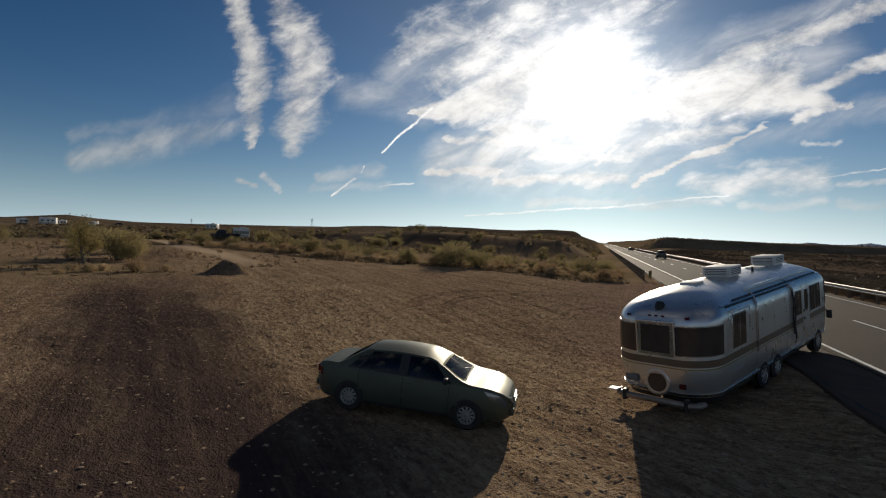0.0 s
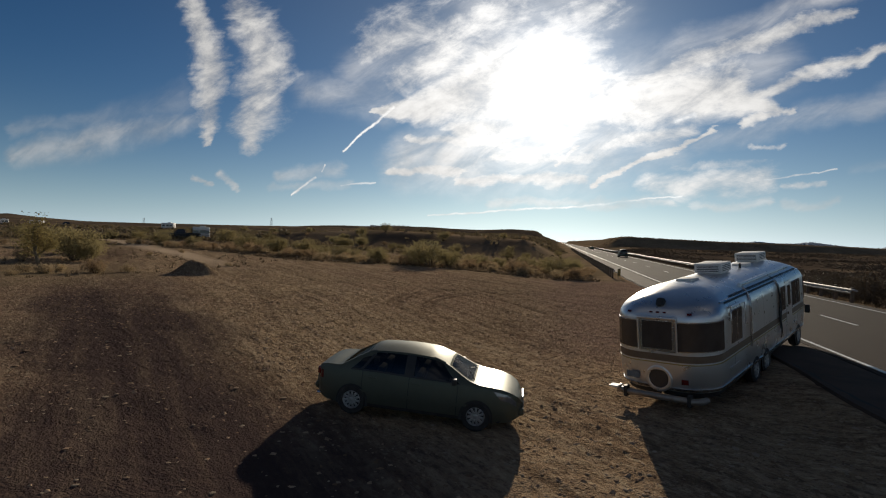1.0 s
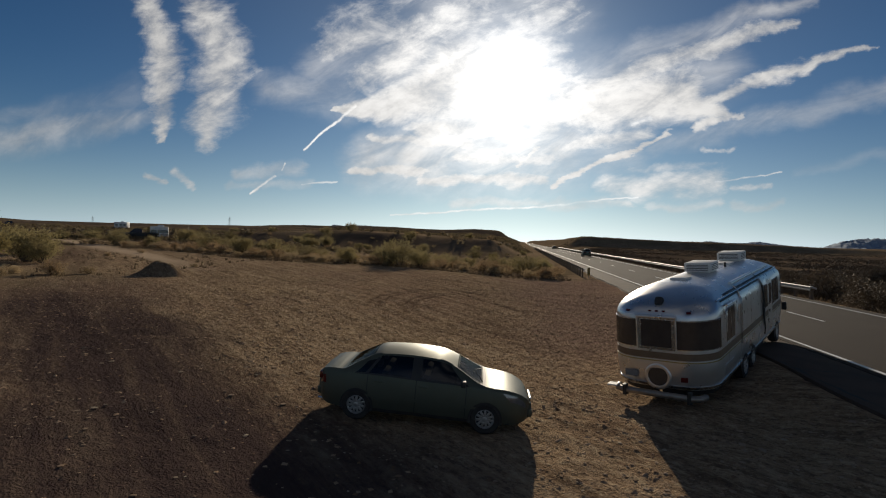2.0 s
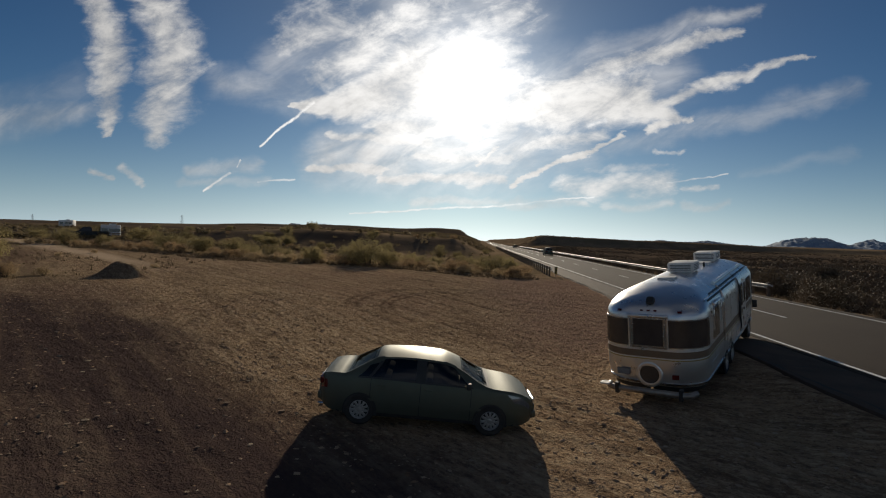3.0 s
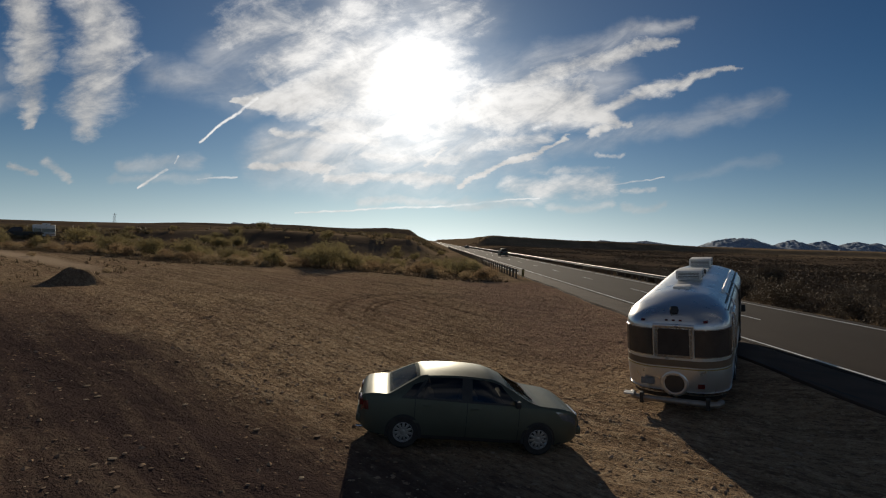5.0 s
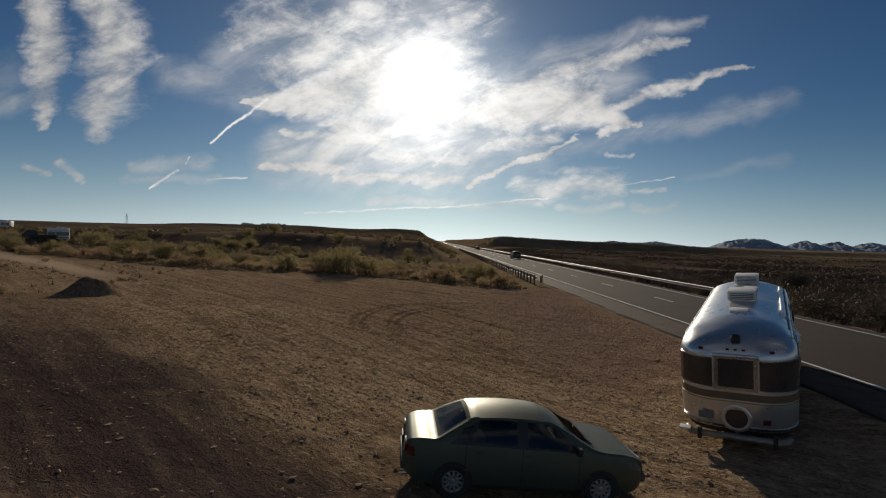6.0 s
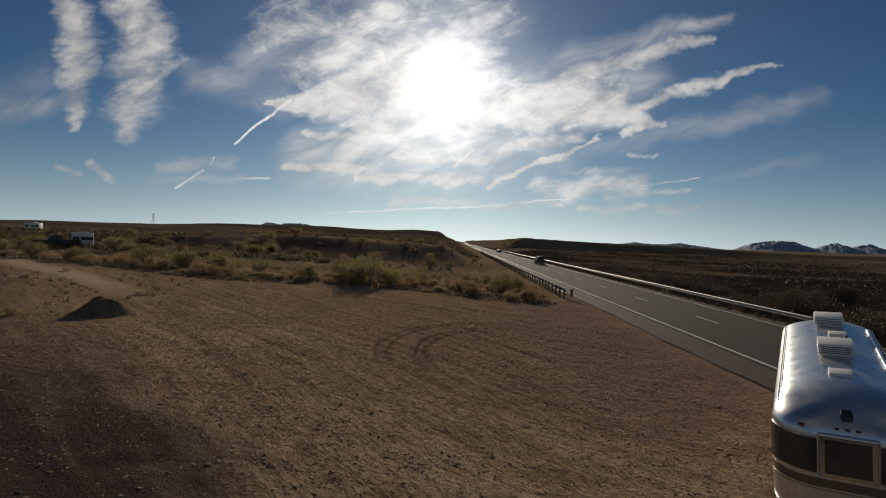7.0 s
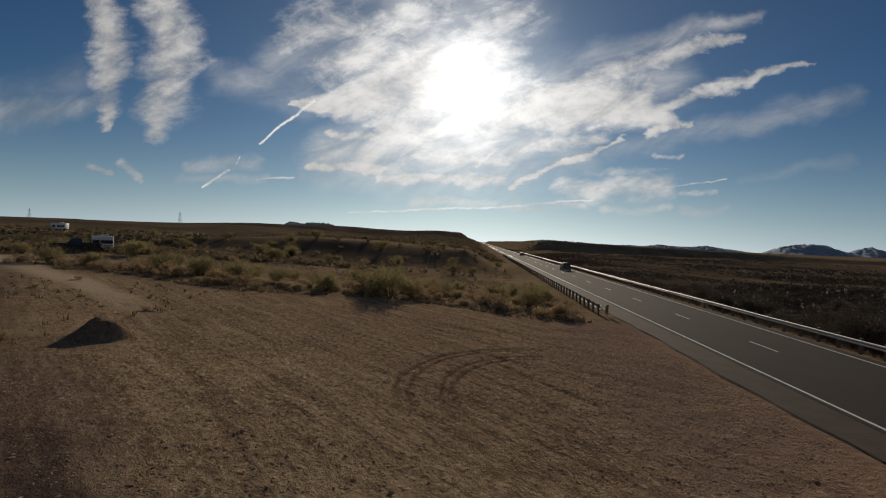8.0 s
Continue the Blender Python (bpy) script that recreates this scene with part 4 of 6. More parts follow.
            wheel_part(rv, n, (mirror * 1.075, y, 0.37), 0.37, 0.24, mirror, 8, M["wheel"])
    bm = bmesh.new()
    box(bm, 0, 4.9, 0.42, 1.7, 8.4, 0.22, 0.02)
    part("chassis", bm, M["black"], rv)
    return rv


# ---- the saloon car ----
def car_profile(y):
    """Heights and half-widths of the car's shell, y metres from its back end."""
    top = smooth_key(y, [0.0, 0.05, 0.18, 0.38, 0.50, 0.58, 0.86, 1.14, 1.30, 1.90, 2.42, 2.60, 2.85, 3.40, 4.0, 4.32, 4.44], [0.66, 0.88, 0.965, 0.99, 0.99, 1.01, 1.195, 1.36, 1.40, 1.44, 1.42, 1.38, 1.27, 0.97, 0.89, 0.76, 0.60])
    belt = smooth_key(y, [0.0, 0.1, 0.8, 2.2, 3.3, 4.1, 4.44], [0.60, 0.83, 0.93, 0.92, 0.90, 0.80, 0.58])
    half = smooth_key(y, [0.0, 0.15, 0.6, 2.0, 3.4, 4.0, 4.3, 4.44], [0.54, 0.72, 0.82, 0.858, 0.845, 0.79, 0.66, 0.46])
    low = smooth_key(y, [0.0, 0.3, 2.2, 4.1, 4.44], [0.34, 0.22, 0.20, 0.22, 0.32])
    roof = smooth_key(y, [0.6, 1.2, 2.2, 3.0, 3.5], [0.60, 0.56, 0.57, 0.56, 0.62])
    return top, min(belt, top - 0.015), half, low, roof


def car_point(y, v, mirror=1, out=0.0):
    """The car's skin: v 0-1 rocker to waist, 1-2 waist to belt, 2-3 belt to roof edge, 3-4 roof edge to the middle."""
    top, belt, half, low, roof = car_profile(y)
    gap = max(top - belt, 0.015)
    cabin = min(gap / 0.42, 1.0)
    waist = low + (belt - low) * 0.45
    rx = half * 0.93 - (half * 0.93 - roof) * cabin
    rx = rx if cabin > 0.3 else half * 0.93 - (half * 0.93 - roof) * cabin
    corner_z = belt + gap * (0.86 if cabin > 0.15 else 0.86)
    if v <= 1:
        x, z = half * (0.93 + 0.07 * math.sin(v * math.pi / 2)), low + (waist - low) * v
    elif v <= 2:
        x, z = half * (1.0 - 0.05 * (v - 1) ** 2), waist + (belt - waist) * (v - 1)
    elif v <= 3:
        f = v - 2
        x, z = half * 0.95 + (rx - half * 0.95) * f + 0.025 * math.sin(math.pi * f) * cabin, belt + (corner_z - belt) * f
    else:
        f = v - 3
        x, z = rx * (1 - f), corner_z + (top - corner_z) * math.sin(f * math.pi / 2)
    nrm = Vector((x * 0.9, 0, (z - 0.75) * 1.2))
    nrm = nrm.normalized() if nrm.length > 1e-6 else Vector((0, 0, 1))
    p = Vector((x, y, z)) + out * nrm
    return Vector((p.x * mirror, p.y, p.z))


def car_patch(bm, ya, yb, va, vb, mirror, out, slant_a=0.0, slant_b=0.0, ny=8, nv=5):
    """A panel on the car's skin; its ends lean by the slants as v rises."""
    g = [[None] * (nv + 1) for _ in range(ny + 1)]
    for i in range(ny + 1):
        for j in range(nv + 1):
            f = j / nv
            y = (ya + slant_a * f) * (1 - i / ny) + (yb + slant_b * f) * i / ny
            g[i][j] = bm.verts.new(car_point(y, va + (vb - va) * f, mirror, out))
    for i in range(ny):
        for j in range(nv):
            bm.faces.new((g[i][j], g[i + 1][j], g[i + 1][j + 1], g[i][j + 1]))
    return bm


def build_saloon(at, label):
    car = thing("saloon_car", label, "car", at=at)
    bm = bmesh.new()
    ys = [4.44 * (0.5 - 0.5 * math.cos(math.pi * k / 110)) for k in range(111)]
    vs = [k / 12 for k in range(49)]
    full = [(v, 1) for v in vs] + [(v, -1) for v in vs[-2::-1]]
    rows = [[bm.verts.new(car_point(y, v, m)) for v, m in full] for y in ys]

    def glazed(y, v):
        """Where the shell is open behind glass."""
        f = v - 2.08
        if 2.1 < v < 2.9:
            return 1.10 + 0.26 * f < y < 1.98 or 2.13 < y < 3.05 - 0.42 * f
        return v > 3.15 and (0.62 < y < 1.10 or 2.90 < y < 3.37)

    for i, (r0, r1) in enumerate(zip(rows, rows[1:])):
        for k in range(len(full) - 1):
            if glazed((ys[i] + ys[i + 1]) / 2, (full[k][0] + full[k + 1][0]) / 2):
                continue
            bm.faces.new((r0[k], r0[k + 1], r1[k + 1], r1[k]))
        bm.faces.new((r0[-1], r0[0], r1[0], r1[-1]))
    bm.faces.new(rows[0])
    bm.faces.new(rows[-1])
    bmesh.ops.remove_doubles(bm, verts=bm.verts, dist=0.0005)
    body = part("body", bm, M["car_paint"], car, "dusty grey-green metallic shell", True)
    for mirror in (1, -1):
        part("rear_door_window", car_patch(bmesh.new(), 1.05, 2.02, 2.08, 2.90, mirror, 0.006, 0.25, 0.0), M["side_glass"], car, "tinted side glass", True)
        part("front_door_window", car_patch(bmesh.new(), 2.09, 3.12, 2.08, 2.90, mirror, 0.006, 0.0, -0.38), M["side_glass"], car, "tinted side glass", True)
        part("quarter_window", car_patch(bmesh.new(), 0.80, 1.01, 2.10, 2.75, mirror, 0.006, 0.22, 0.22, 3, 4), M["side_glass"], car, "", True)
        part("door_pillar", car_patch(bmesh.new(), 1.955, 2.155, 2.06, 2.92, mirror, 0.009, 0.0, 0.0, 2, 5), M["black"], car, "black pillar between the door windows")
        part("quarter_pillar", car_patch(bmesh.new(), 1.0, 1.075, 2.08, 2.82, mirror, 0.008, 0.22, 0.22, 1, 4), M["black"], car)
        part("window_trim", car_patch(bmesh.new(), 0.80, 3.14, 2.0, 2.085, mirror, 0.010, 0.0, -0.03, 24, 1), M["black"], car, "black trim under the side windows")
        for y in (1.06, 2.06, 3.08):
            part("door_gap", car_patch(bmesh.new(), y, y + 0.014, 0.15, 2.0, mirror, 0.003, 0.0, 0.0, 1, 8), M["black"], body)
        part("side_moulding", car_patch(bmesh.new(), 0.95, 3.30, 0.93, 1.07, mirror, 0.014, 0, 0, 12, 1), M["car_paint"], body)
        part("sill", car_patch(bmesh.new(), 0.95, 3.25, 0.0, 0.22, mirror, 0.008, 0, 0, 10, 1), M["black"], body)
        for y in (1.30, 2.22):
            bm = bmesh.new()
            box(bm, *car_point(y, 1.72, mirror, 0.02), 0.03, 0.17, 0.03, 0.008)
            part("door_handle", bm, M["car_paint"], car)
        bm = bmesh.new()
        box(bm, mirror * 0.93, 3.02, 0.99, 0.17, 0.10, 0.13, 0.03)
        rod(bm, (mirror * 0.82, 3.04, 0.96), (mirror * 0.90, 3.03, 0.97), 0.025)
        part("wing_mirror", bm, M["black"], car, "", True)
        part("headlamp", car_patch(bmesh.new(), 3.98, 4.31, 1.58, 1.98, mirror, 0.008, -0.16, -0.03, 6, 4), M["lamp_glass"], car, "clear headlamp lens", True)
        part("tail_lamp", car_patch(bmesh.new(), 0.05, 0.20, 1.40, 1.90, mirror, 0.008, 0.01, -0.02, 5, 4), M["red_lens"], car, "red tail lamp lens", True)
        for y in (0.88, 3.50):
            bm = bmesh.new()
            arc = [Vector((mirror * (car_point(y + 0.345 * math.cos(a), 1.0, 1).x + 0.004), y + 0.345 * math.cos(a), 0.30 + 0.345 * math.sin(a))) for a in [math.pi * k / 16 for k in range(17)]]
            vs_out = [bm.verts.new(p) for p in arc]
            base = [bm.verts.new((p.x, p.y, 0.20)) for p in (arc[0], arc[-1])]
            bm.faces.new(vs_out + [base[1], base[0]])
            part("wheel_arch", bm, M["black"], car)
            wheel_part(car, "tyre", (mirror * 0.76, y, 0.31), 0.31, 0.20, mirror, 11)
    # screens between the pillars
    bm = bmesh.new()
    for mirror in (1, -1):
        car_patch(bm, 2.86, 3.40, 2.95, 4.0, mirror, 0.006, 0.0, 0.0, 10, 6)
    part("windscreen", bm, M["car_glass"], car, "windscreen under the low sun", True)
    bm = bmesh.new()
    for mirror in (1, -1):
        car_patch(bm, 0.58, 1.14, 3.10, 4.0, mirror, 0.006, 0.0, 0.0, 10, 6)
    part("rear_window", bm, M["car_glass"], car, "curved rear window", True)
    bm = bmesh.new()
    for mirror in (1, -1):
        car_patch(bm, 0.46, 0.465, 3.1, 4.0, mirror, 0.004, 0, 0, 1, 6)
    part("boot_gap", bm, M["black"], body)
    bm = bmesh.new()
    for mirror in (1, -1):
        car_patch(bm, 3.35, 3.45, 3.0, 4.0, mirror, 0.005, 0.03, 0.03, 2, 8)
    part("cowl", bm, M["black"], body, "black cowl under the windscreen")
    for mirror in (1, -1):
        part("bonnet_gap", car_patch(bmesh.new(), 3.45, 4.22, 2.93, 2.99, mirror, 0.003, 0.0, 0.0, 12, 1), M["black"], body)
        bm = bmesh.new()
        tube(bm, [car_point(3.40, 3.35 + 0.1 * k, mirror, 0.018) + Vector((0, -0.030 * k, 0.010 * k)) for k in range(6)], 0.008, 5)
        part("wiper", bm, M["black"], car)
    bm = bmesh.new()
    box(bm, 0, 4.455, 0.50, 0.32, 0.02, 0.13, 0.006)
    part("number_plate", bm, M["plate"], car, "pale front number plate")
    bm = bmesh.new()
    box(bm, 0, -0.012, 0.72, 0.32, 0.02, 0.15, 0.006)
    for x in (-0.44, 0.44):
        lamp = bmesh.new()
        box(lamp, x, 0.055, 0.77, 0.34, 0.09, 0.15, 0.03)
        part("tail_lamp", lamp, M["red_lens"], car, "red tail lamp lens", True)
    part("number_plate", bm, M["dull_plate"], car, "pale number plate")
    bm = bmesh.new()
    box(bm, 0, 0.03, 0.44, 1.16, 0.12, 0.16, 0.05)
    part("rear_bumper", bm, M["car_paint"], car, "", True)
    bm = bmesh.new()
    box(bm, 0, 4.40, 0.42, 1.1, 0.14, 0.16, 0.05)
    part("front_bumper", bm, M["car_paint"], car, "", True)
    bm = bmesh.new()
    box(bm, 0, 4.43, 0.63, 0.60, 0.05, 0.10, 0.02)
    part("grille", bm, M["chrome"], car, "chrome-edged grille")
    bm = bmesh.new()
    tube(bm, [(0.45, 0.35, 0.24), (0.45, -0.02, 0.24)], 0.028, 8)
    part("exhaust_pipe", bm, M["chrome"], car)
    bm = bmesh.new()
    box(bm, 0, 2.2, 0.28, 1.5, 3.6, 0.16, 0.02)
    part("floor_pan", bm, M["black"], car)
    for x, y in ((-0.36, 2.22), (0.36, 2.22), (-0.36, 1.36), (0.36, 1.36)):
        bm = bmesh.new()
        box(bm, x, y + 0.22, 0.48, 0.48, 0.50, 0.16, 0.05)
        box(bm, x, y - 0.03, 0.74, 0.46, 0.13, 0.52, 0.05, Matrix.Rotation(radians(-14), 4, "X"))
        box(bm, x, y - 0.12, 1.08, 0.24, 0.09, 0.14, 0.035)
        part("car_seat", bm, M["seat_cloth"], car, "grey cloth seat with a headrest", True)
    bm = bmesh.new()
    box(bm, 0, 3.02, 0.76, 1.34, 0.34, 0.22, 0.06)
    part("dashboard", bm, M["black"], car, "", True)
    bm = bmesh.new()
    box(bm, 0, 0.78, 0.90, 1.10, 0.36, 0.04, 0.012)
    part("parcel_shelf", bm, M["seat_cloth"], car)
    return car


def surface(x, y):
    """The height of what a wheel stands on: asphalt or ground."""
    if -0.30 < x < 8.10:
        return 0.0
    return -0.012 if -2.1 < x <= -0.30 else gz(x, y)


def standing(x, y, heading, base, track, rear, size):
    """The pose of a vehicle whose wheels rest on the ground: x, y is its back end, heading in degrees, rear the way to the rear axle."""
    h = radians(heading)
    d, r = Vector((-math.sin(h), math.cos(h), 0)), Vector((math.cos(h), math.sin(h), 0))
    o = Vector((x, y, 0))
    c = [o + d * size * (rear + a * base) + r * (b * size * track / 2) for a, b in ((0, -1), (0, 1), (1, -1), (1, 1))]
    z = [surface(p.x, p.y) for p in c]
    pitch = math.atan2((z[2] + z[3] - z[0] - z[1]) / 2, base * size)
    lean = 0.6 * math.atan2((z[0] + z[2] - z[1] - z[3]) / 2, track * size)  # the springs take up some of it
    back = sum(z) / 4 - math.tan(pitch) * (rear + base / 2) * size
    return Matrix.Translation((x, y, back)) @ Matrix.Rotation(h, 4, "Z") @ Matrix.Rotation(pitch, 4, "X") @ Matrix.Rotation(lean, 4, "Y") @ Matrix.Scale(size, 4)


build_motorhome(standing(-5.62, 14.35, -32.3, 4.4, 2.1, 3.9, 0.925))
build_saloon(standing(-12.61, 12.32, -85.6, 2.62, 1.5, 0.88, 0.92), "dusty grey-green four-door saloon car standing on the gravel lay-by")


# ---- plants ----
def leaf_material(name, base, second, shine=0.35):
    """Leaves that let some of the low sun through."""
    m = bpy.data.materials.new(name)
    m.use_nodes = True
    t = m.node_tree
    n = Nodes(t)
    p = t.nodes["Principled BSDF"]
    island = t.nodes.new("ShaderNodeNewGeometry").outputs["Random Per Island"]
    r = t.nodes.new("ShaderNodeObjectInfo").outputs["Random"]
    f = n.math("ADD", n.math("MULTIPLY", island, 0.6), n.math("MULTIPLY", r, 0.4))
    colour = n.mix(f, (*base, 1), (*second, 1))
    n.put(p.inputs["Base Color"], colour)
    p.inputs["Roughness"].default_value = 0.75
    p.inputs["Specular IOR Level"].default_value = 0.05
    tr = t.nodes.new("ShaderNodeBsdfTranslucent")
    n.put(tr.inputs["Color"], colour)
    mx = t.nodes.new("ShaderNodeMixShader")
    mx.inputs[0].default_value = shine
    t.links.new(p.outputs[0], mx.inputs[1])
    t.links.new(tr.outputs[0], mx.inputs[2])
    t.links.new(mx.outputs[0], t.nodes["Material Output"].inputs["Surface"])
    return m


M["creosote"] = leaf_material("creosote_leaf", (0.310, 0.255, 0.125), (0.225, 0.186, 0.092), 0.5)
M["bursage"] = leaf_material("bursage_leaf", (0.44, 0.335, 0.200), (0.31, 0.235, 0.140), 0.5)
M["dry_brush"] = leaf_material("dry_brush", (0.36, 0.25, 0.145), (0.25, 0.178, 0.105), 0.5)
M["palo_verde"] = leaf_material("palo_verde_leaf", (0.34, 0.275, 0.12), (0.24, 0.195, 0.088), 0.55)
M["scrub"] = leaf_material("far_scrub", (0.185, 0.142, 0.085), (0.140, 0.110, 0.066), 0.30)
M["wash_scrub"] = leaf_material("wash_scrub", (0.140, 0.104, 0.072), (0.108, 0.080, 0.058), 0.05)
M["mesquite"] = leaf_material("mesquite_leaf", (0.150, 0.116, 0.084), (0.105, 0.082, 0.060), 0.15)
M["straw"] = leaf_material("straw", (0.20, 0.145, 0.092), (0.135, 0.10, 0.066), 0.25)
M["twig"] = material("grey_twig", (0.11, 0.085, 0.06), (0.07, 0.055, 0.04), rough=0.95, scale=9)
M["bark"] = material("pale_bark", (0.20, 0.165, 0.11), (0.12, 0.10, 0.065), rough=0.9, scale=6, fine=40, bump=0.006)


def stems_and_leaves(rnd, high, wide, stems, leaves, leaf, low=0.25, spread=1.0, crown=None):
    """Vertices and faces of a shrub: thin stems that fan out, and loose leaves round their outer parts."""
    sv, sf, lv, lf = [], [], [], []
    tips = []
    for _ in range(stems):
        a = rnd.uniform(0, 2 * math.pi)
        reach = wide / 2 * math.sqrt(rnd.random()) * spread
        top = Vector((math.cos(a) * reach, math.sin(a) * reach, high * (0.62 + 0.38 * rnd.random()) * (1 - 0.35 * (reach / (wide / 2)) ** 2)))
        foot = Vector((math.cos(a) * 0.06 * wide * rnd.random(), math.sin(a) * 0.06 * wide * rnd.random(), -0.06))
        knee = foot.lerp(top, 0.5) + Vector((rnd.uniform(-1, 1), rnd.uniform(-1, 1), rnd.uniform(-0.3, 0.6))) * 0.07 * wide
        pts = [foot, foot.lerp(knee, 0.55), knee, knee.lerp(top, 0.5) + Vector((rnd.uniform(-1, 1), rnd.uniform(-1, 1), 0)) * 0.03 * wide, top]
        r0 = 0.010 * high
        for i, p in enumerate(pts):
            r = r0 * (1 - 0.8 * i / 4)
            for k in range(3):
                q = 2 * math.pi * k / 3
                sv.append((p.x + r * math.cos(q), p.y + r * math.sin(q), p.z))
        b = len(sv) - 15
        for i in range(4):
            for k in range(3):
                sf.append((b + 3 * i + k, b + 3 * i + (k + 1) % 3, b + 3 * i + 3 + (k + 1) % 3, b + 3 * i + 3 + k))
        tips.append(pts)
    clumps = []
    for pts in tips:
        for _ in range(5):
            f = low + (1 - low) * math.sqrt(rnd.random())
            j = min(int(f * 4), 3)
            clumps.append((pts[j].lerp(pts[j + 1], f * 4 - j), (0.05 + 0.08 * rnd.random()) * wide))
    for k in range(leaves):
        c, r = clumps[rnd.randrange(len(clumps))]
        p = c + Vector((rnd.gauss(0, 1), rnd.gauss(0, 1), rnd.gauss(0, 0.75))) * r * 0.85
        if p.z < 0.02:
            p.z = 0.02 + rnd.random() * 0.1
        u = Vector((rnd.gauss(0, 1), rnd.gauss(0, 1), rnd.gauss(0, 1))).normalized()
        v = u.orthogonal().normalized()
        s = leaf * (0.6 + 0.8 * rnd.random())
        b = len(lv)
        lv += [tuple(p - u * s), tuple(p + v * s * 0.5), tuple(p + u * s), tuple(p - v * s * 0.5)]
        lf.append((b, b + 1, b + 2, b + 3))
    return sv, sf, lv, lf


def build_shrub(name, label, category, group, seed, high, wide, stems, leaves, leaf, mat, low=0.25, spread=1.0):
    rnd = random.Random(seed)
    sv, sf, lv, lf = stems_and_leaves(rnd, high, wide, stems, leaves, leaf, low, spread)
    ob = thing(name, label, category, group)
    put_mesh("stem_fan", sv, sf, M["twig"], ob, False)
    put_mesh("foliage", lv, lf, mat, ob, False)
    return ob


def build_tree(name, label, seed, high, wide, lean, leaves, mat="palo_verde"):
    """A small desert tree: a bent trunk, forking limbs and a loose crown."""
    rnd = random.Random(seed)
    ob = thing(name, label, "tree")
    bm = bmesh.new()
    ends = []

    def limb(p, d, length, r, depth):
        pts, q = [p], p
        for i in range(4):
            d = (d + Vector((rnd.uniform(-1, 1), rnd.uniform(-1, 1), rnd.uniform(-0.2, 0.5))) * 0.22).normalized()
            q = q + d * length / 4
            pts.append(q)
        for i, (a, b) in enumerate(zip(pts, pts[1:])):
            rod(bm, a, b + (b - a) * 0.04, r * (1 - 0.13 * i), r * (1 - 0.13 * (i + 1)), 6 if depth < 2 else 4, False)
        if depth >= 3:
            ends.append(pts)
            return
        for _ in range(3 if depth else 4):
            out = (d + Vector((rnd.uniform(-1, 1), rnd.uniform(-1, 1), rnd.uniform(-0.15, 0.45))) * 0.95).normalized()
            limb(pts[rnd.choice((2, 3, 4))], out, length * rnd.uniform(0.55, 0.8), r * 0.55, depth + 1)
        ends.append(pts[2:])

    limb(Vector((0, 0, -0.1)), Vector((lean, 0.1, 1)).normalized(), high * 0.42, 0.045 * high, 0)
    part("trunk", bm, M["bark"], ob, "thin forked trunk and limbs", True)
    lv, lf = [], []
    for k in range(leaves):
        pts = ends[rnd.randrange(len(ends))]
        c = pts[rnd.randrange(len(pts))]
        p = c + Vector((rnd.gauss(0, 1), rnd.gauss(0, 1), rnd.gauss(0, 0.7))) * 0.065 * wide
        if p.z < high * 0.22:
            p.z += high * 0.25
        u = Vector((rnd.gauss(0, 1), rnd.gauss(0, 1), rnd.gauss(0, 1))).normalized()
        v = u.orthogonal().normalized()
        s = 0.055 * (0.6 + 0.9 * rnd.random())
        b = len(lv)
        lv += [tuple(p - u * s), tuple(p + v * s * 0.5), tuple(p + u * s), tuple(p - v * s * 0.5)]
        lf.append((b, b + 1, b + 2, b + 3))
    put_mesh("crown", lv, lf, M[mat], ob, False)
    return ob


def set_down(ob, x, y, turn=0.0, size=1.0):
    ob.matrix_world = pose(x, y, gz(x, y) - 0.02, 0, 0, turn) @ Matrix.Scale(size, 4)


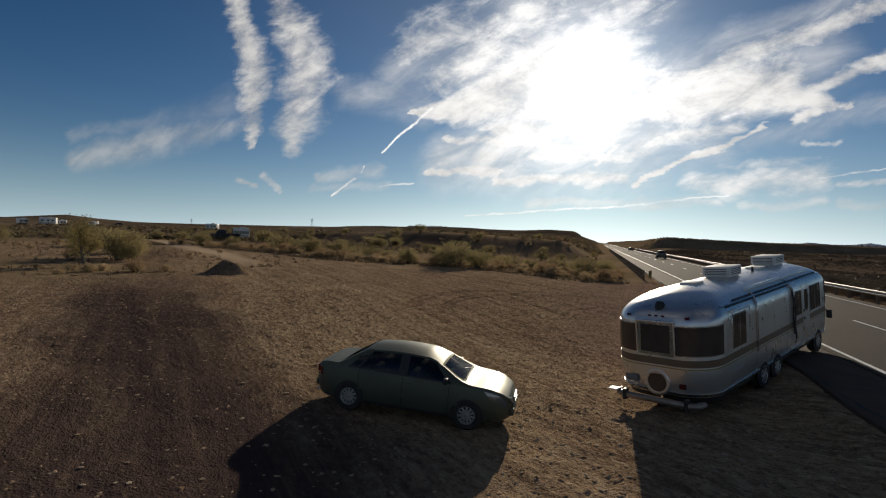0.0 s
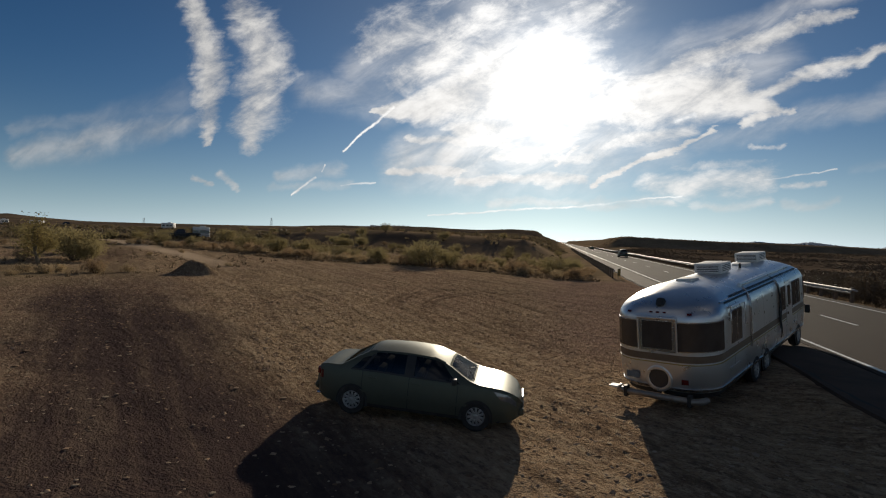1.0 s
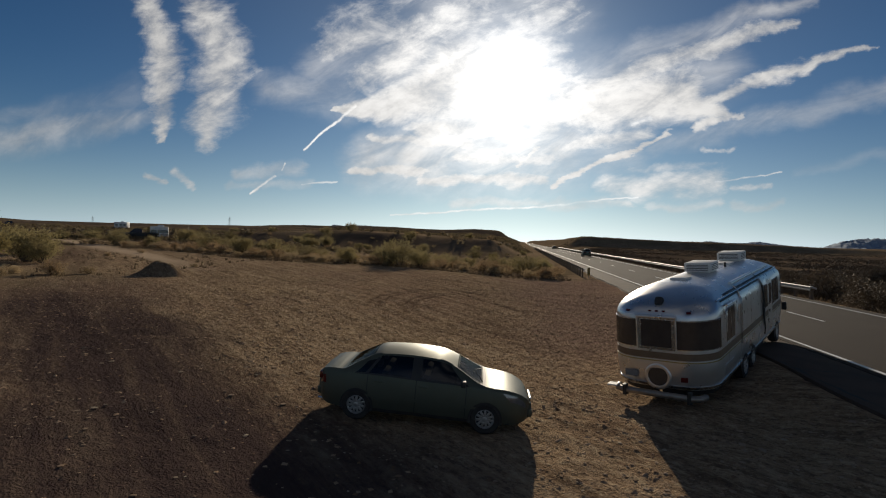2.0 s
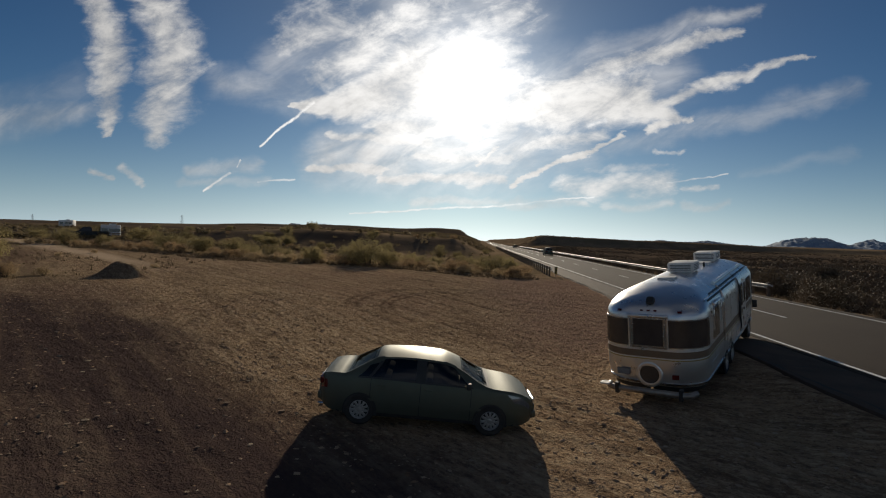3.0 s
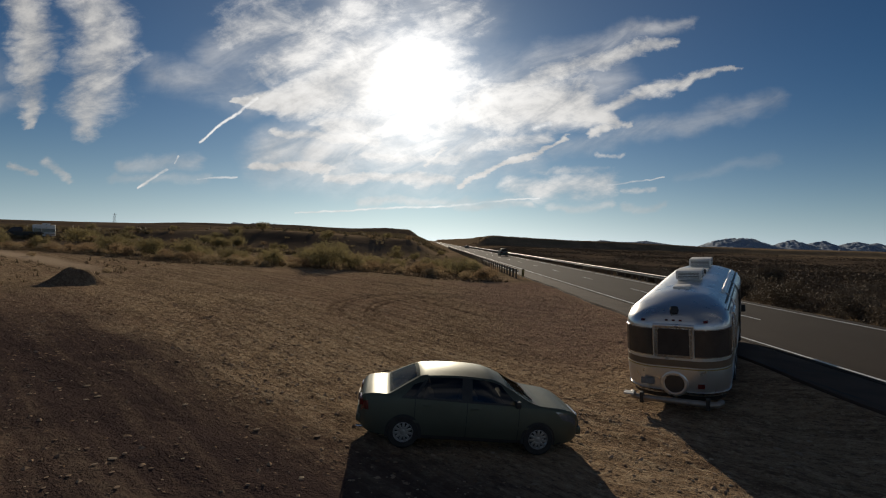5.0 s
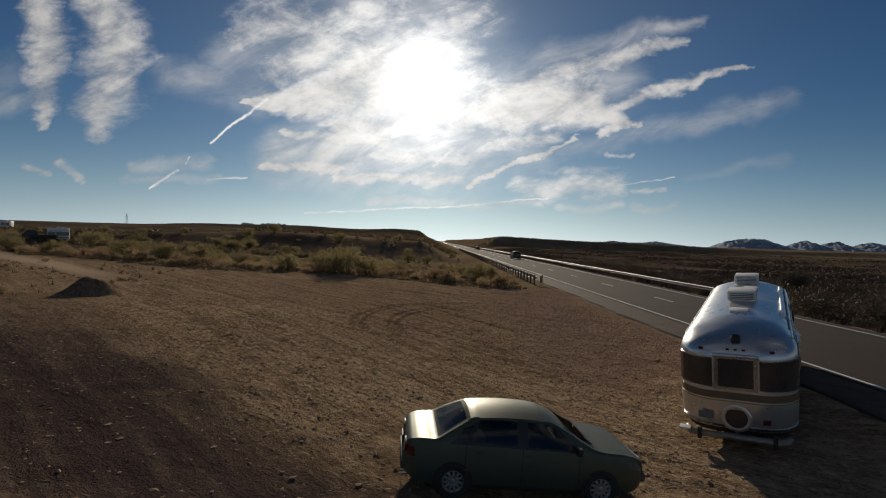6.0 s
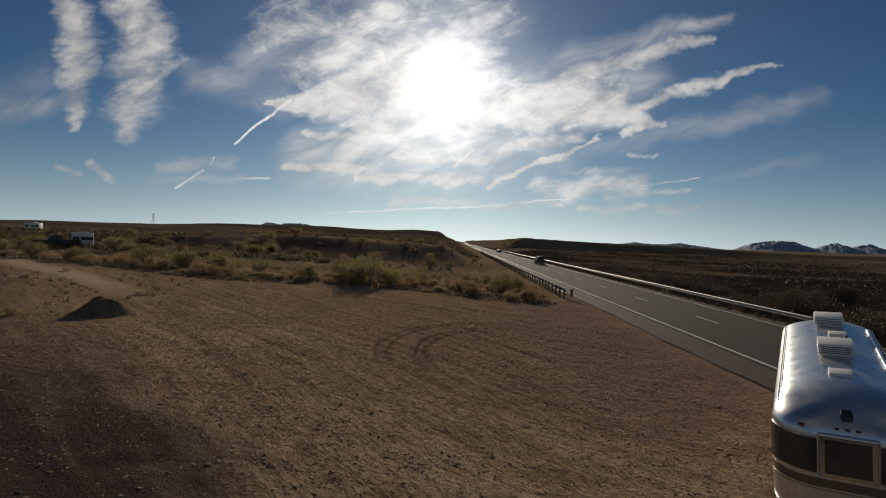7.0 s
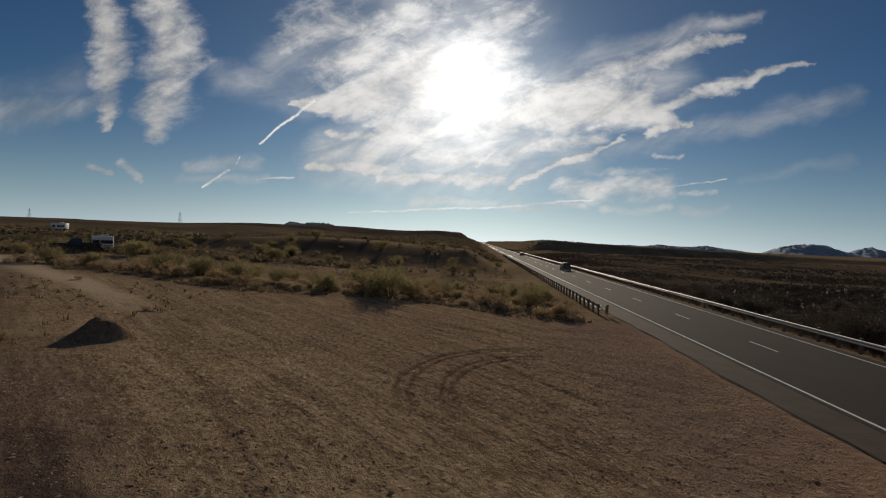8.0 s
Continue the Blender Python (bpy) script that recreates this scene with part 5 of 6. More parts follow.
def plant_all():
    rnd = random.Random(21)
    creosote = [build_shrub("creosote_bush", "olive-green creosote bush growing on the desert ground", "bush", "creosote bushes", 100 + k, 1.7, 2.3, 34, 2600, 0.050, M["creosote"]) for k in range(3)]
    bursage = [build_shrub("bursage_bush", "low pale grey-green bursage bush on the desert ground", "bush", "bursage bushes", 200 + k, 0.62, 1.10, 26, 1200, 0.032, M["bursage"], 0.1) for k in range(3)]
    brush = [build_shrub("dry_brush", "dry brown brush standing on stony soil", "bush", "dry brush", 300 + k, 1.0, 1.4, 26, 800, 0.045, M["dry_brush"], 0.15) for k in range(2)]
    mesquite = [build_shrub("mesquite_bush", "dark grey-brown mesquite bush in the wash beyond the rail", "bush", "mesquite bushes", 400 + k, 2.1, 2.9, 30, 2000, 0.07, M["mesquite"], 0.08) for k in range(2)]
    used = set()

    def plant(kinds, x, y, size):
        src = kinds[rnd.randrange(len(kinds))]
        m = pose(x, y, gz(x, y) - 0.03, rnd.uniform(-4, 4), rnd.uniform(-4, 4), rnd.uniform(0, 360))
        if src.name not in used:
            used.add(src.name)
            src.matrix_world = m @ Matrix.Scale(size, 4)
        else:
            c = copy_thing(src, m)
            c.scale = (size,) * 3

    # the fringe beyond the gravel
    for k in range(120):
        x = -5.0 - 54 * (k + rnd.random()) / 120
        y = float(gravel_rim(np.array([x]))[0]) + 2.5 + 9 * rnd.random() ** 1.4
        plant(bursage if rnd.random() < 0.6 else brush, x, y, rnd.uniform(0.7, 1.5))
    for k in range(26):
        x = -6 - 62 * rnd.random()
        y = float(gravel_rim(np.array([x]))[0]) + 5 + 14 * rnd.random()
        plant(creosote, x, y, rnd.uniform(0.75, 1.25))
    for x, y, s in ((-20.6, 53.6, 1.75), (-22.6, 57.0, 1.55), (-18.9, 55.2, 1.1), (-36.5, 58.0, 1.35), (-41.0, 59.5, 1.3), (-46.0, 61.0, 1.4), (-33.0, 60.0, 1.1), (-6.8, 60.0, 1.0), (-6.2, 68.0, 1.2), (-9.5, 63.0, 1.1)):
        plant(creosote, x, y, s)
    # further out on that side
    for k in range(75):
        x, y = -7 - 100 * rnd.random() ** 0.8, 66 + 70 * rnd.random()
        plant(creosote if rnd.random() < 0.6 else (bursage if rnd.random() < 0.6 else brush), x, y, rnd.uniform(0.8, 1.5))
    # rough ground at the end of the lay-by
    for x, y, s in ((-42.0, 33.5, 1.6), (-44.0, 35.2, 1.35), (-40.4, 33.2, 1.0), (-48, 40, 1.2), (-56, 45, 1.3), (-62, 38, 1.2)):
        plant(creosote, x, y, s)
    for k in range(34):
        x, y = -32 - 45 * rnd.random(), 18 + 34 * rnd.random()
        plant(bursage if rnd.random() < 0.6 else brush, x, y, rnd.uniform(0.5, 1.1))
    for x, y in ((-35.5, 24.5), (-34.4, 25.6), (-33.0, 26.6), (-34.0, 24.4), (-32.2, 28.0)):
        plant(bursage, x, y, rnd.uniform(0.8, 1.1))
    # along the far side of the road and down in the wash
    for k in range(28):
        y = 24 + 90 * rnd.random()
        plant(brush if rnd.random() < 0.3 else mesquite, 11.4 + 4.5 * rnd.random(), y, rnd.uniform(0.55, 1.0))
    for k in range(90):
        x, y = 12.5 + 42 * rnd.random() ** 1.2, 24 + 85 * rnd.random()
        plant(mesquite, x, y, rnd.uniform(0.75, 1.4))
    for x, y, s in ((17.5, 52, 1.75), (20.5, 55, 1.6), (19.0, 49.5, 1.4), (24, 45, 1.6), (28, 42, 1.7), (22, 38, 1.5)):
        plant(mesquite, x, y, s)
    tree = build_tree("palo_verde_tree", "small leaning palo verde tree with a thin yellow-green crown", 8, 3.0, 4.4, -0.45, 2900)
    set_down(tree, -36.7, 26.6, 25)
    tree2 = build_tree("mesquite_tree", "bushy grey-brown mesquite tree beyond the guard rail", 12, 3.6, 5.0, 0.1, 13000, "mesquite")
    set_down(tree2, 24.0, 56.5, 70, 1.25)


plant_all()


def dry_grass():
    """Low straw and seedlings along the rim of the gravel and over the rough ground: thin blades, past counting."""
    q = np.random.RandomState(41)
    n = 16000
    x = np.where(q.rand(n) < 0.72, -4.6 - 66 * q.rand(n), 9.8 + 8 * q.rand(n) ** 1.5)
    y = np.where(x < 0, gravel_rim(x) + 0.5 + 42 * q.rand(n) ** 1.8, 20 + 110 * q.rand(n) ** 1.3)
    side = (q.rand(n) < 0.08) & (x < 0)
    x = np.where(side, -31 - 34 * q.rand(n), x)
    y = np.where(side, 14 + 36 * q.rand(n), y)
    ok = (q.rand(n) < 0.5 + 0.9 * fbm(x, y, 4.0, 3, 23)) & (dirt_track(x, y) < 0.3)
    x, y = x[ok], y[ok]
    n = len(x)
    z = ground_z(x, y) - 0.01
    per = 9
    v = np.zeros((n, per, 3, 3))
    high = 0.12 + 0.30 * q.rand(n) ** 1.6
    for k in range(per):
        a, r = q.rand(n) * 6.283, 0.16 * q.rand(n)
        bx, by = x + r * np.cos(a), y + r * np.sin(a)
        w = 0.012 + 0.022 * q.rand(n)
        t = q.rand(n) * 6.283
        h = high * (0.5 + 0.5 * q.rand(n))
        v[:, k, 0] = np.stack([bx - w * np.cos(t), by - w * np.sin(t), z], 1)
        v[:, k, 1] = np.stack([bx + w * np.cos(t), by + w * np.sin(t), z], 1)
        v[:, k, 2] = np.stack([bx + h * 0.8 * (q.rand(n) - 0.5), by + h * 0.8 * (q.rand(n) - 0.5), z + h], 1)
    verts = v.reshape(-1, 3)
    me = bpy.data.meshes.new("dry_grass")
    me.from_pydata(verts.tolist(), [], np.arange(len(verts)).reshape(-1, 3).tolist())
    me.materials.append(M["straw"])
    tagged(new("dry_grass", me), "dry straw-coloured grass and seedlings on the rough ground", "grass", kind="stuff")


dry_grass()


def far_scrub(name, label, mat, sign, n, seed, sizes):
    """The countless shrubs of the distance, as one sheet of small clumps."""
    rnd = np.random.RandomState(seed)
    dist = 90 + 560 * rnd.rand(n) ** 1.6 if sign < 0 else 45 + 560 * rnd.rand(n) ** 1.7
    ang = -1.25 + 1.24 * rnd.rand(n) if sign < 0 else 0.03 + 1.0 * rnd.rand(n)
    x, y = dist * np.sin(ang) - 5, dist * np.cos(ang) + 10
    keep = ((x < -6) | (x > 14.5)) & ((y > 70) | (x > 20) | (x < -70))
    keep &= (x > -80) | (dist < 230)
    keep &= (rnd.rand(n) < 0.07) | (sign > 0) | (y < 98) | (y > 150) | (x < -75)
    x, y, dist = x[keep], y[keep], dist[keep]
    patch = fbm(x, y, 34, 3, 33)
    if sign > 0:
        thick = patch > -0.42
        x, y, dist, patch = x[thick], y[thick], dist[thick], patch[thick]
    z = ground_z(x, y)
    n = len(x)
    per = 8 if sign < 0 else 12
    size = (0.45 + 0.75 * rnd.rand(n) ** 1.5) * np.clip(1.15 - dist / 1100, 0.5, 1.0) * sizes
    if sign > 0:
        size = size * (0.6 + 1.4 * np.clip(patch + 0.3, 0, 1))
    v = np.zeros((n, per, 4, 3))
    for k in range(per):
        c = np.stack([x, y, z], 1) + rnd.randn(n, 3) * (size[:, None] * np.array([0.55, 0.55, 0.22])) + np.stack([0 * x, 0 * x, size * 0.50], 1)
        c[:, 2] = np.maximum(c[:, 2], z + 0.1)
        a = rnd.rand(n) * 6.283
        w = size * (0.25 + 0.3 * rnd.rand(n)) * np.clip(dist / 130, 0.28, 1)
        h = size * (0.22 + 0.25 * rnd.rand(n)) * np.clip(dist / 130, 0.28, 1)
        if sign > 0:
            w, h = w * 0.68, h * 0.68
        d = np.stack([np.cos(a), np.sin(a), 0 * a], 1) * w[:, None]
        up = np.stack([0.5 * rnd.randn(n), 0.5 * rnd.randn(n), np.ones(n)], 1) * h[:, None]
        v[:, k, 0], v[:, k, 1], v[:, k, 2], v[:, k, 3] = c - d * 0.8 - up * 0.8, c + d - up * 0.5, c + d * 0.5 + up, c - d + up * 0.6
    verts = v.reshape(-1, 3)
    faces = np.arange(len(verts)).reshape(-1, 4)
    me = bpy.data.meshes.new(name)
    me.from_pydata(verts.tolist(), [], faces.tolist())
    me.materials.append(mat)
    tagged(new(name, me), label, "scrub", kind="stuff")


far_scrub("desert_scrub", "far olive-brown desert scrub scattered over plain and mesa", M["scrub"], -1, 11000, 5, 0.85)
far_scrub("wash_scrub", "dense dark brown brush filling the wash beyond the highway", M["wash_scrub"], 1, 30000, 7, 0.72)


# ---- guard rails ----
def build_guard_rail(name, label, x, y0, y1, facing):
    """A steel beam with two ridges on timber posts; facing is the side that the road lies on."""
    rail = thing(name, label, "guard rail")
    rail.location = (x, y0, 0)
    prof = [(0.0, 0.44), (0.03, 0.47), (0.075, 0.49), (0.075, 0.535), (0.02, 0.575), (0.02, 0.605), (0.075, 0.645), (0.075, 0.69), (0.03, 0.71), (0.0, 0.74)]
    bm = bmesh.new()
    n = max(int((y1 - y0) / 3.81), 1)
    rings = []
    for i in range(n + 1):
        y = (y1 - y0) * i / n
        dz = gz(x - 0.3 * facing, y0 + y) * 0.5
        ring = [(facing * a, y, b + dz) for a, b in prof] + [(facing * (a - 0.004), y, b + dz) for a, b in prof[::-1]]
        rings.append([bm.verts.new(p) for p in ring])
    for r0, r1 in zip(rings, rings[1:]):
        for k in range(len(r0)):
            bm.faces.new((r0[k], r0[(k + 1) % len(r0)], r1[(k + 1) % len(r0)], r1[k]))
    bm.faces.new(rings[0])
    bm.faces.new(rings[-1])
    part("beam", bm, M["galvanised"], rail, "ridged galvanised steel beam", False)
    post = None
    for i in range(int((y1 - y0) / 1.905) + 1):
        y = 0.15 + 1.905 * i
        if post is None:
            bm = bmesh.new()
            box(bm, 0, 0, 0.0, 0.15, 0.20, 1.5, 0.012)
            post = part("post", bm, M["old_wood"], rail, "weathered timber post")
            post.location = (-facing * 0.09, y, 0.0)
        else:
            o = new("post", post.data)
            o.parent = rail
            o["label"] = "weathered timber post"
            o.location = (-facing * 0.09, y, 0.0)
    bm = bmesh.new()
    tube(bm, [(facing * 0.03, 0.0, 0.60), (facing * 0.02, -0.25, 0.59), (-facing * 0.06, -0.45, 0.55)], 0.06, 8)
    part("end_piece", bm, M["galvanised"], rail, "flared end of the beam", True)
    return rail


build_guard_rail("guard_rail", "weathered steel guard rail on posts beside the gravel shoulder", -3.1, 50.8, 215, 1)
build_guard_rail("guard_rail", "long sunlit steel guard rail above the wash", 9.0, 37.5, 260, -1)


def build_marker(x, y):
    """The striped board at the head of the rail."""
    ob = thing("hazard_marker", "black and yellow striped hazard marker at the rail end", "road sign")
    ob.location = (x, y, gz(x, y))
    ob.scale = (0.75, 0.75, 0.75)
    bm = bmesh.new()
    rod(bm, (0, 0, -0.2), (0, 0, 1.15), 0.03, 0.03, 8)
    part("post", bm, M["galvanised"], ob)
    bm = bmesh.new()
    box(bm, 0, -0.04, 0.78, 0.32, 0.02, 0.86, 0.006)
    board = part("board", bm, M["yellow"], ob, "yellow sheet")
    for k in range(4):
        bm = bmesh.new()
        z = 0.45 + 0.21 * k
        a, b = -0.158, 0.158
        vs = [bm.verts.new(p) for p in ((a, -0.053, z), (b, -0.053, z + 0.12), (b, -0.053, z + 0.20), (a, -0.053, z + 0.08))]
        vt = [bm.verts.new((v.co.x, -0.049, v.co.z)) for v in vs]
        bm.faces.new(vs)
        bm.faces.new(vt[::-1])
        for i in range(4):
            bm.faces.new((vs[i], vt[i], vt[(i + 1) % 4], vs[(i + 1) % 4]))
        part("stripe", bm, M["black"], board, "black slanting stripe")


build_marker(-2.75, 50.0)


# ---- stones ----
def stone_mesh(seed, flat=0.6):
    rnd = random.Random(seed)
    bm = bmesh.new()
    bmesh.ops.create_icosphere(bm, subdivisions=2 if seed < 10 else 1, radius=1.0)
    for v in bm.verts:
        v.co *= 0.72 + 0.5 * rnd.random()
        v.co.z *= flat
    return bm


def lay_stones():
    rnd = random.Random(33)
    protos = []
    for k in range(5):
        bm = stone_mesh(k)
        protos.append(part("stone", bm, M["stone"]))
        tagged(protos[-1], "pale rough stone lying on the gravel", "stone", "stones on the gravel")
    spots = [(-17.2, 12.05, 0.055), (-15.35, 14.6, 0.06), (-15.04, 17.07, 0.055), (-15.66, 9.87, 0.05), (-17.3, 11.88, 0.04), (-13.7, 20.7, 0.07), (-11.1, 20.1, 0.06), (-5.2, 13.0, 0.045), (-4.6, 14.2, 0.04), (-6.9, 11.9, 0.04), (-4.0, 12.3, 0.05)]
    while len(spots) < 290:
        x, y = rnd.uniform(-30, -3.0), 4.5 + 26 * rnd.random() ** 1.5
        spots.append((x, y, 0.018 + 0.036 * rnd.random() ** 3))
    for k, (x, y, r) in enumerate(spots):
        m = pose(x, y, gz(x, y) + r * 0.22, 0, 0, rnd.uniform(0, 360)) @ Matrix.Diagonal((r * rnd.uniform(0.8, 1.35), r, r * rnd.uniform(0.20, 0.30), 1))
        ob = protos[k] if k < 5 else new("stone", protos[k % 5].data)
        ob.matrix_world = m
        if k >= 5:
            tagged(ob, "pale rough stone lying on the gravel", "stone", "stones on the gravel")
    # the small gravel
    r = np.random.RandomState(9)
    bm = bmesh.new()
    bmesh.ops.create_icosphere(bm, subdivisions=1, radius=1.0)
    bm.verts.ensure_lookup_table()
    bv = np.array([v.co[:] for v in bm.verts])
    bf = np.array([[v.index for v in f.verts] for f in bm.faces])
    bm.free()
    n = 30000
    x = -31 + 28.5 * r.rand(n)
    y = -2.0 + 38 * r.rand(n) ** 1.5
    thick = fbm(x, y, 5.0, 3, 4)
    keep = r.rand(n) < 0.30 + 1.2 * np.clip(thick + 0.15, 0, 1) + 0.7 * (x > -8.5)
    keep &= r.rand(n) < np.clip((y + 2) / 7, 0, 1) * (1 - 0.5 * dark_patch(x, y))
    x, y = x[keep], y[keep]
    n = len(x)
    size = 0.012 + 0.026 * r.rand(n) ** 2.5
    size[r.rand(n) < 0.06] *= 1.6
    size[x > -8.5] *= 1.12
    z = ground_z(x, y) + size * 0.25
    jitter = 0.7 + 0.6 * r.rand(n, len(bv), 1)
    ang = r.rand(n) * 6.283
    c, s = np.cos(ang)[:, None], np.sin(ang)[:, None]
    v = bv[None] * jitter * size[:, None, None] * np.stack([1 + 0.5 * r.rand(n), np.ones(n), 0.20 + 0.14 * r.rand(n)], 1)[:, None, :]
    vx, vy = v[..., 0] * c - v[..., 1] * s, v[..., 0] * s + v[..., 1] * c
    v = np.stack([vx + x[:, None], vy + y[:, None], v[..., 2] + z[:, None]], -1).reshape(-1, 3)
    f = (bf[None] + (np.arange(n) * len(bv))[:, None, None]).reshape(-1, 3)
    me = bpy.data.meshes.new("gravel")
    me.from_pydata(v.tolist(), [], f.tolist())
    m = bpy.data.materials.new("loose_gravel")
    m.use_nodes = True
    nn = Nodes(m.node_tree)
    island = m.node_tree.nodes.new("ShaderNodeNewGeometry").outputs["Random Per Island"]
    p = m.node_tree.nodes["Principled BSDF"]
    where = m.node_tree.nodes.new("ShaderNodeTexCoord").outputs["Object"]
    tone = nn.mix(nn.math("POWER", island, 1.6), (0.34, 0.235, 0.155, 1), (0.48, 0.375, 0.275, 1))
    tone = nn.mix(nn.math("MULTIPLY", nn.noise(where, 60.0)[0], 0.4), tone, (0.10, 0.075, 0.055, 1))
    nn.put(p.inputs["Base Color"], tone)
    p.inputs["Specular IOR Level"].default_value = 0.0
    p.inputs["Roughness"].default_value = 0.95
    me.materials.append(m)
    # clods and half-buried pebbles, cheap and many
    q = np.random.RandomState(19)
    n = 90000
    cx, cy = -32 + 29.6 * q.rand(n), -2.0 + 46 * q.rand(n) ** 1.35
    ok = q.rand(n) < 0.55 + 0.8 * fbm(cx, cy, 3.0, 3, 17)
    ok &= q.rand(n) < np.clip((cy + 2) / 7, 0, 1) * (1 - 0.6 * dark_patch(cx, cy))
    cx, cy = cx[ok], cy[ok]
    n = len(cx)
    cs = 0.016 + 0.046 * q.rand(n) ** 2.0
    ov = np.array([[1, 0, 0], [0, 1, 0], [-1, 0, 0], [0, -1, 0], [0.15, -0.1, 0.8]], float)
    of = np.array([[0, 1, 4], [1, 2, 4], [2, 3, 4], [3, 0, 4]])
    a = q.rand(n) * 6.283
    k = ov[None] * (0.7 + 0.6 * q.rand(n, 5, 1)) * cs[:, None, None] * np.stack([1 + 0.6 * q.rand(n), np.ones(n), 0.30 + 0.34 * q.rand(n)], 1)[:, None, :]
    kx, ky = k[..., 0] * np.cos(a)[:, None] - k[..., 1] * np.sin(a)[:, None], k[..., 0] * np.sin(a)[:, None] + k[..., 1] * np.cos(a)[:, None]
    k = np.stack([kx + cx[:, None], ky + cy[:, None], k[..., 2] + (ground_z(cx, cy) - 0.004)[:, None]], -1).reshape(-1, 3)
    kf = (of[None] + (np.arange(n) * 5)[:, None, None]).reshape(-1, 3)
    clods = bpy.data.meshes.new("soil_clods")
    clods.from_pydata(k.tolist(), [], kf.tolist())
    cm = bpy.data.materials.new("soil_clod")
    cm.use_nodes = True
    cn = Nodes(cm.node_tree)
    ci = cm.node_tree.nodes.new("ShaderNodeNewGeometry").outputs["Random Per Island"]
    cn.put(cm.node_tree.nodes["Principled BSDF"].inputs["Base Color"], cn.mix(cn.math("POWER", ci, 1.4), (0.20, 0.128, 0.080, 1), (0.46, 0.33, 0.22, 1)))
    cm.node_tree.nodes["Principled BSDF"].inputs["Roughness"].default_value = 0.97
    cm.node_tree.nodes["Principled BSDF"].inputs["Specular IOR Level"].default_value = 0.0
    clods.materials.append(cm)
    tagged(new("soil_clods", clods), "small brown clods of soil on the lay-by", "soil", kind="stuff")
    tagged(new("gravel", me), "loose brown and pale gravel scattered over the lay-by", "gravel", kind="stuff")


lay_stones()


# ---- far camp, truck and trailer ----
def build_trailer(label, at, long, high, wide, mat, group=""):
    """A white travel trailer: body with rounded edges, windows, door, wheels and drawbar."""
    ob = thing("travel_trailer", label, "trailer", group, at)
    bm = bmesh.new()
    box(bm, 0, 0, 0.55 + (high - 0.55) / 2, long, wide, high - 0.55, 0.14)
    body = part("body", bm, mat, ob, "", True)
    for side in (-1, 1):
        for x in (-long * 0.3, 0.05 * long, long * 0.32):
            bm = bmesh.new()
            box(bm, x, side * (wide / 2 + 0.005), high * 0.62, 0.8, 0.03, 0.5, 0.01)
            part("window", bm, M["dark_glass"], ob, "dark window")
        bm = bmesh.new()
        box(bm, -long * 0.08, side * (wide / 2 + 0.004), high * 0.5, 0.62, 0.02, high * 0.62, 0.008)
        part("door", bm, M["white_plastic"], ob)
        bm = bmesh.new()
        box(bm, 0, side * (wide / 2 + 0.004), high * 0.38, long * 0.94, 0.016, 0.12, 0.004)
        part("stripe", bm, M["tan_stripe"], ob, "dark side stripe")
        for x in (-0.25, 0.55):
            tyre = part("tyre", lathe(bmesh.new(), [(0.001, -0.1), (0.3, -0.1), (0.34, -0.06), (0.34, 0.06), (0.3, 0.1), (0.001, 0.1)], 18), M["rubber"], ob)
            tyre.matrix_local = pose(x, side * (wide / 2 - 0.08), 0.34, 0, 0, 90)
    bm = bmesh.new()
    rod(bm, (-long / 2 - 1.0, 0, 0.45), (-long / 2 + 0.2, 0.5, 0.5), 0.05)
    rod(bm, (-long / 2 - 1.0, 0, 0.45), (-long / 2 + 0.2, -0.5, 0.5), 0.05)
    part("drawbar", bm, M["black"], ob)
    bm = bmesh.new()
    box(bm, long * 0.1, 0, high + 0.08, 0.9, 0.7, 0.22, 0.05)
    part("roof_cooler", bm, M["white_plastic"], ob)
    return ob


